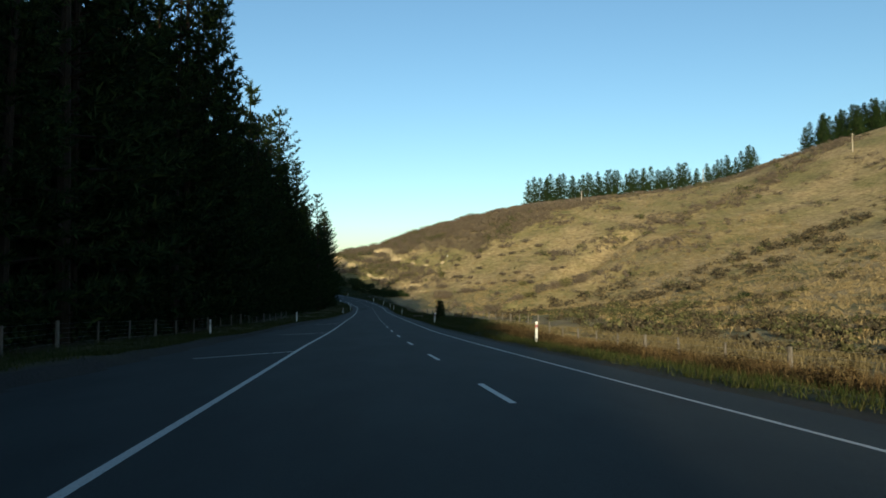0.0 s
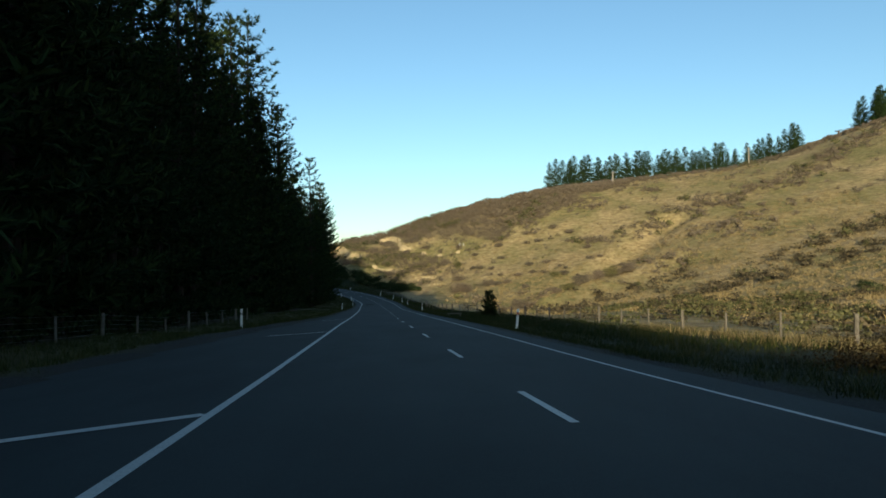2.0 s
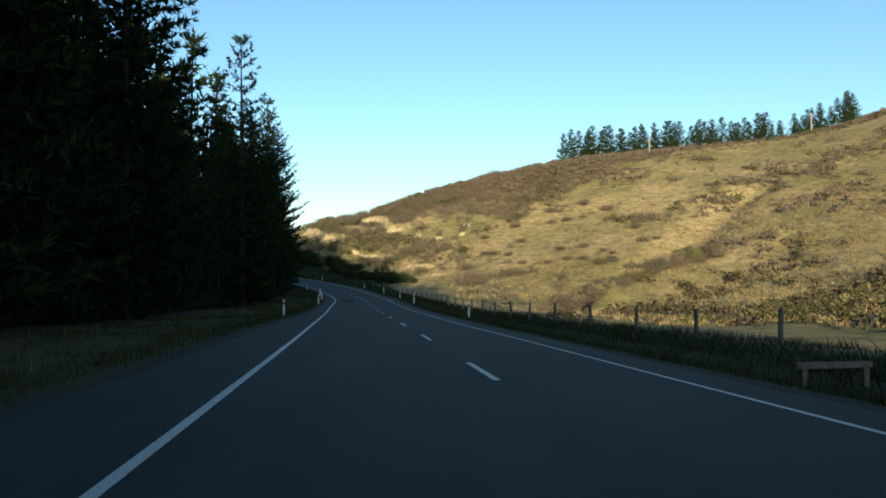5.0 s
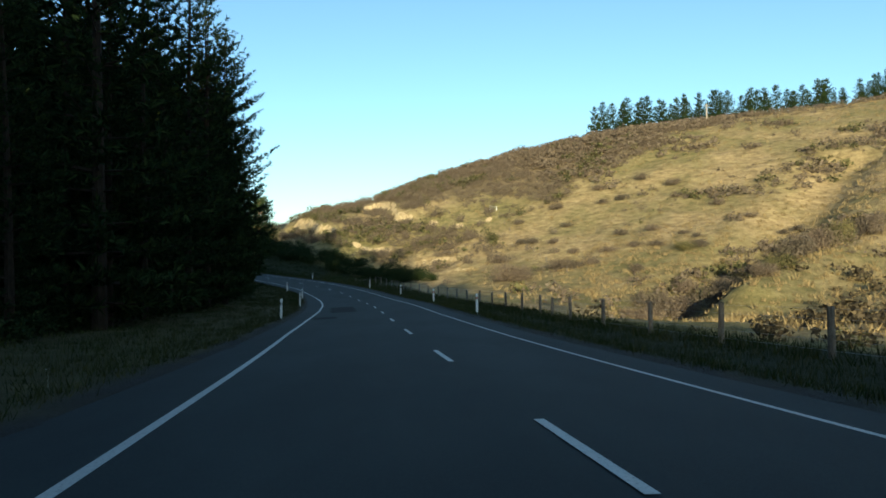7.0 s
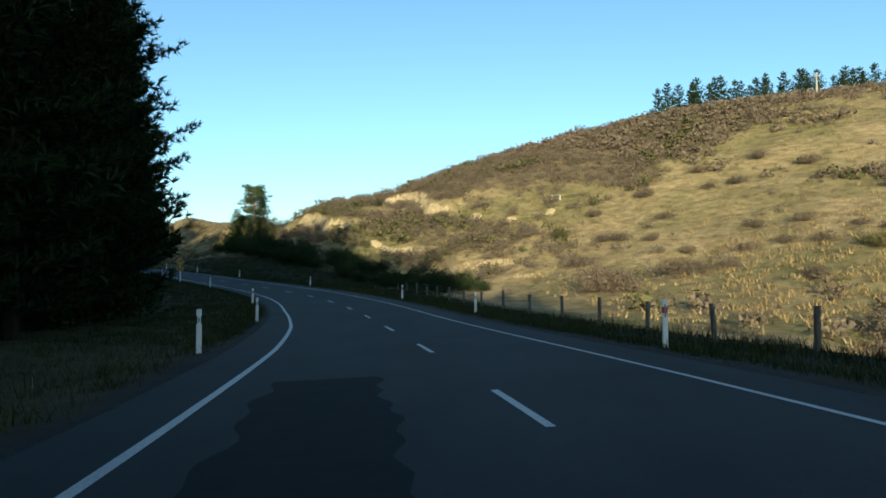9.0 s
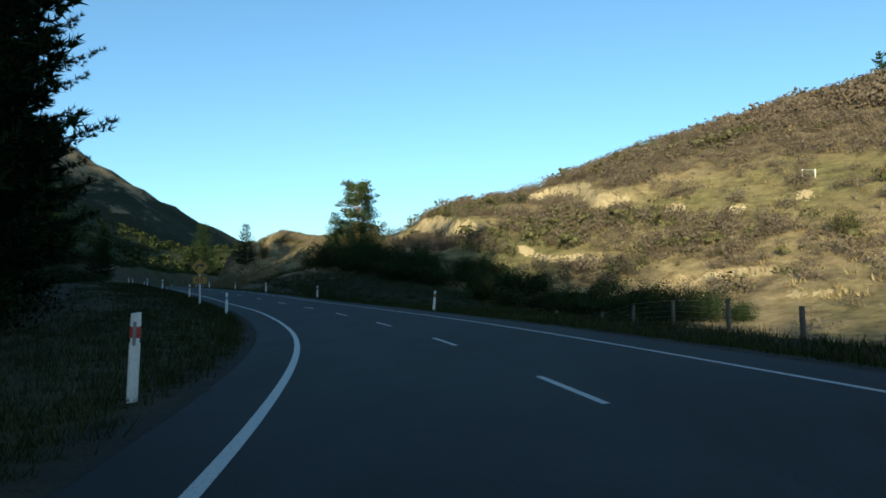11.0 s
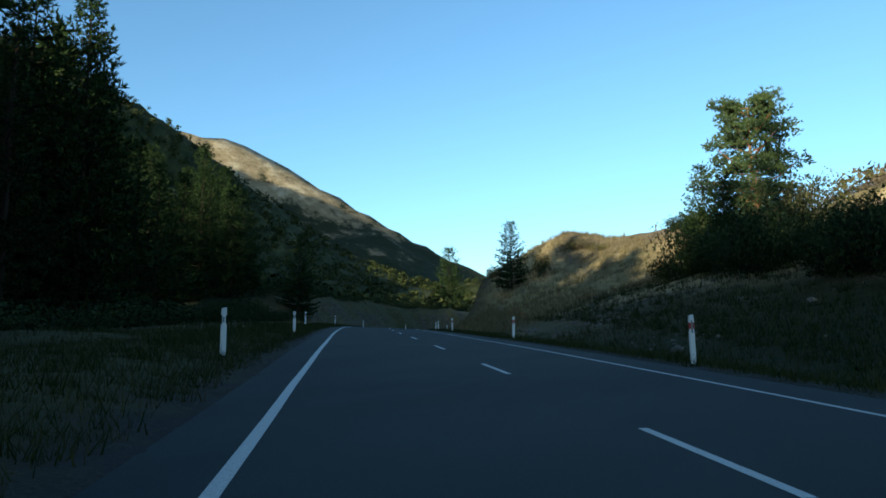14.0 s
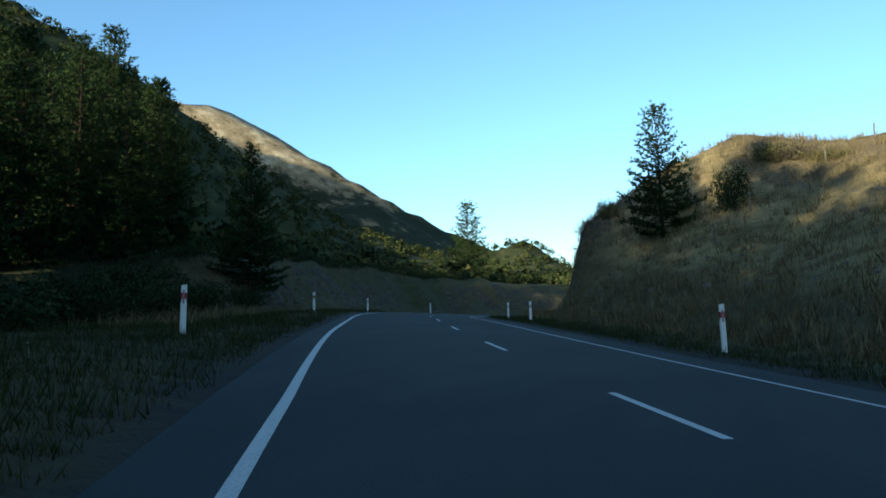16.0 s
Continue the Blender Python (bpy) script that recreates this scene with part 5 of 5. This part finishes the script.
def curve_sign(s, l):
    """Yellow diamond bend sign with a black hooked arrow, and a speed plate below it."""
    x, y = at_road(s, l)
    zg = ground_z(x, y)
    i = int(np.searchsorted(CS, s))
    yaw = math.degrees(math.atan2(-CT[i, 0], CT[i, 1])) - 4
    root = new("bend_sign")
    root.matrix_basis = pose(x, y, zg - 0.05, 0, -1.5, yaw)
    zc = -4.35 - zg + 0.05
    v, f = [], []
    tube(v, f, [(0, 0, 0), (0, 0, 1.2), (0, 0, zc + 0.35)], [0.075, 0.075, 0.075], 12)
    part("post", v, f, M_POSTWHITE, root, "white round post", True)

    def plate(ring, thick, yy):
        n_ = len(ring)
        vv = [(a, yy, b) for a, b in ring] + [(a, yy + thick, b) for a, b in ring]
        return vv, [tuple(range(n_)), tuple(range(n_, 2 * n_))[::-1]] + [(k, n_ + k, n_ + (k + 1) % n_, (k + 1) % n_) for k in range(n_)]

    def rounded(corners, r_):
        out = []
        for k in range(len(corners)):
            a, b, c = (np.array(corners[(k + o) % len(corners)], float) for o in (-1, 0, 1))
            u, w = (a - b) / np.linalg.norm(a - b), (c - b) / np.linalg.norm(c - b)
            for t in np.linspace(0, 1, 5):
                p1, p2 = b + u * r_, b + w * r_
                out.append(tuple((1 - t) ** 2 * p1 + 2 * t * (1 - t) * b + t * t * p2))
        return out

    h = 0.64
    dia = [(0, zc - h), (h, zc), (0, zc + h), (-h, zc)]
    part("diamond_plate", *plate(rounded(dia, 0.10), 0.012, -0.092), M_YELLOW, root, "yellow diamond plate")
    arrow = part("arrow", [], [], M_BLACK, root, "black right-hand bend arrow")
    av, af = [], []
    mid = [(-0.24, zc - 0.26), (-0.24, zc - 0.10), (-0.20, zc + 0.03), (-0.09, zc + 0.13), (0.06, zc + 0.13), (0.16, zc + 0.11)]
    for k, (a, b) in enumerate(mid):
        pa, pb = np.array(mid[max(k - 1, 0)]), np.array(mid[min(k + 1, len(mid) - 1)])
        d = (pb - pa) / np.linalg.norm(pb - pa)
        nrm = np.array((-d[1], d[0])) * 0.055
        for sg in (-1, 1):
            av.append((a + sg * nrm[0], -0.098, b + sg * nrm[1]))
    af = [(2 * k, 2 * k + 1, 2 * k + 3, 2 * k + 2) for k in range(len(mid) - 1)]
    nb = len(av)
    av += [(0.14, -0.098, zc + 0.28), (0.14, -0.098, zc - 0.06), (0.38, -0.098, zc + 0.10)]
    af.append((nb, nb + 1, nb + 2))
    arrow.data.from_pydata(av, [], af)
    zs = zc - h - 0.36
    part("speed_plate", *plate(rounded([(-0.5, zs - 0.3), (0.5, zs - 0.3), (0.5, zs + 0.3), (-0.5, zs + 0.3)], 0.05), 0.012, -0.092), M_YELLOW, root, "yellow advisory speed plate")
    rim = []
    for w_, h_ in ((0.46, 0.26), (0.43, 0.23)):
        rim += [(-w_, -0.098, zs - h_), (w_, -0.098, zs - h_), (w_, -0.098, zs + h_), (-w_, -0.098, zs + h_)]
    part("plate_border", rim, [(k, (k + 1) % 4, 4 + (k + 1) % 4, 4 + k) for k in range(4)], M_BLACK, root)
    cu = bpy.data.curves.new("speed_figures", "FONT")
    cu.body, cu.size, cu.align_x, cu.align_y, cu.extrude = "65", 0.5, "CENTER", "CENTER", 0.003
    cu.materials.append(M_BLACK)
    fig = new("speed_figures", cu)
    fig.matrix_basis = pose(0, -0.106, zs, 90, 0, 0) @ Matrix.Diagonal((1.25, 1, 1, 1))
    fig.parent = root
    for zz in (zc + 0.25, zc - 0.25, zs):
        part("bracket", *box(0.20, 0.05, 0.05, zz - 0.025, 0, -0.06), M_STEEL, root)
    return tagged(root, "yellow bend warning sign with a 65 speed plate", "road sign")


curve_sign(296.0, -6.7)


def fence(path, gap, height, label, wires=5, thick=0.095, seed=0, stout=False):
    """A post and wire fence along plan points: each post a part, each wire a part."""
    r = np.random.default_rng(seed)
    line = np.array(path, float)
    acc = np.r_[0, np.cumsum(np.hypot(*np.diff(line, axis=0).T))]
    root = new("wire_fence")
    root.location = (*line[0], ground_z(*line[0]))
    o = np.array(root.location)
    tops = []
    count = max(2, int(acc[-1] / gap))
    zs = ground_parts(np.interp(np.linspace(0, acc[-1], count + 1), acc, line[:, 0]), np.interp(np.linspace(0, acc[-1], count + 1), acc, line[:, 1]))[0]
    for i in range(count + 1):
        q = acc[-1] * i / count
        x, y = np.interp(q, acc, line[:, 0]), np.interp(q, acc, line[:, 1])
        big = 1.0 if i % 3 == 0 or stout else 0.62
        h = height * (1 if i % 3 == 0 else 0.94) * r.uniform(0.94, 1.06)
        v, f = [], []
        b = np.array((x, y, zs[i])) - o
        lean = r.normal(size=2) * 0.03
        tube(v, f, [b + (0, 0, -0.15), b + (lean[0] * 0.5, lean[1] * 0.5, h * 0.5), b + (lean[0], lean[1], h)], [thick * big, thick * big * 0.95, thick * big * 0.9], 8)
        f.append(tuple(range(len(v) - 8, len(v))))
        part("post", v, f, M_TIMBER, root)
        tops.append(b + (lean[0], lean[1], 0))
    for k in range(wires):
        v, f = [], []
        hh = height * (0.16 + 0.78 * k / max(1, wires - 1))
        tube(v, f, [t_ + (0, -thick * 0.9, hh) for t_ in tops], [0.0028] * len(tops), 4)
        part("wire", v, f, M_WIRE, root)
    return tagged(root, label, "fence")


def along(sl):
    return [at_road(s, l) for s, l in sl]


fence(along([(-20, 11.5), (10, 12.4), (25, 13.4), (40, 14.2), (63, 15.0), (90, 15.0), (104, 14.6)]), 4.6, 1.25, "weathered post and wire fence along the ditch", seed=1)
fence(along([(104, 14.6), (120, 12.6), (140, 10.2), (155, 9.6), (170, 9.3), (179, 9.4), (188, 10.6), (205, 10.6), (225, 10.6), (247, 10.6), (261, 12.6), (285, 18.0)]), 4.9, 1.32, "weathered post and wire fence beside the bend", seed=2, stout=True)
fence(along([(-10, -16.2), (30, -16.2), (70, -15.6), (100, -14.8)]), 5.0, 1.2, "dark post and wire fence before the plantation", seed=3)
fence([(5, 350), (9, 330), (12, 312), (14, 296)], 4.5, 1.2, "old fence running down the hillside", wires=3, seed=4)
fence([(-84, 414), (-90, 412), (-95, 405), (-98, 398)], 4.0, 1.3, "leaning fence over the knoll", wires=3, seed=5)


def hill_gate(x, y, turn):
    root = new("hill_gate")
    root.matrix_basis = pose(x, y, ground_z(x, y), 0, 0, turn)
    for a in (-1.0, 1.0):
        v, f = [], []
        tube(v, f, [(a, 0, -0.2), (a, 0, 1.4)], [0.09, 0.08], 8)
        part("post", v, f, M_POSTWHITE, root)
    for zz in (0.7, 1.25):
        part("rail", *box(2.0, 0.05, 0.06, zz), M_STEEL, root)
    return tagged(root, "pale metal gate between white posts on the hill", "gate")


hill_gate(4.9, 350.4, 20)


def power_pole(x, y, h, arms=1):
    root = new("power_pole")
    root.matrix_basis = pose(x, y, ground_z(x, y) - 0.3, 0, 0, 12)
    v, f = [], []
    tube(v, f, [(0, 0, 0), (0, 0, h * 0.5), (0, 0, h + 0.3)], [0.26, 0.22, 0.17], 10)
    part("pole", v, f, M_POLE, root)
    for k in range(arms):
        part("crossarm", *box(2.4, 0.14, 0.14, h - 0.5 - k), M_POLE, root)
        for a in (-1.0, 0.4, 1.0):
            part("insulator", *box(0.1, 0.1, 0.18, h - 0.36 - k, a, 0, 0.02), M_SILVER, root)
    return tagged(root, "pale timber power pole on the hill crest", "power pole", "power poles")


power_pole(82, 386, 6.5)
power_pole(154, 394, 9.0)
power_pole(214, 350, 10.0)
power_pole(330, 210, 10.0)

# culvert rail by the fence
x, y = at_road(108.5, 7.2)
rail = new("culvert_rail")
rail.matrix_basis = pose(x, y, ground_z(x, y), 0, 0, 8)
for a in (-0.7, 0.7):
    part("post", *box(0.12, 0.12, 0.6, -0.1, a), M_TIMBER, rail)
part("top_rail", *box(1.7, 0.09, 0.12, 0.42), M_TIMBER, rail)
tagged(rail, "low dark timber rail over a culvert", "rail")


# broken rock below the knoll
base = bmesh.new()
bmesh.ops.create_icosphere(base, subdivisions=1, radius=1.0)
ico_v = np.array([v_.co[:] for v_ in base.verts])
ico_f = [[v_.index for v_ in f_.verts] for f_ in base.faces]
base.free()
r = np.random.default_rng(9)
rv, rf = [], []
for i in range(1500):
    if i % 3:
        s, l = r.uniform(335, 412), 9 + abs(r.normal()) * 8
    else:
        s, l = r.uniform(406, 470), -11.5 - abs(r.normal()) * 3.2
    x, y = at_road(s, l)
    if fbm(np.array([x]), np.array([y]), 8, 4, 14)[0] < 0.05:
        continue
    sz = 0.07 + 0.26 * r.random() ** 3
    z = ground_z(x, y)
    b = len(rv) * len(ico_v)
    rv.append(ico_v * r.uniform(0.45, 1.25, (len(ico_v), 1)) * (sz, sz * 0.8, sz * 0.6) + (x, y, z + sz * 0.05))
    rf += [[k + b for k in f_] for f_ in ico_f]
rub = link_mesh("rubble", np.concatenate(rv), rf, M_STONE)
tagged(rub, "broken grey rock on the banks of the road cut", "rubble", kind="stuff")
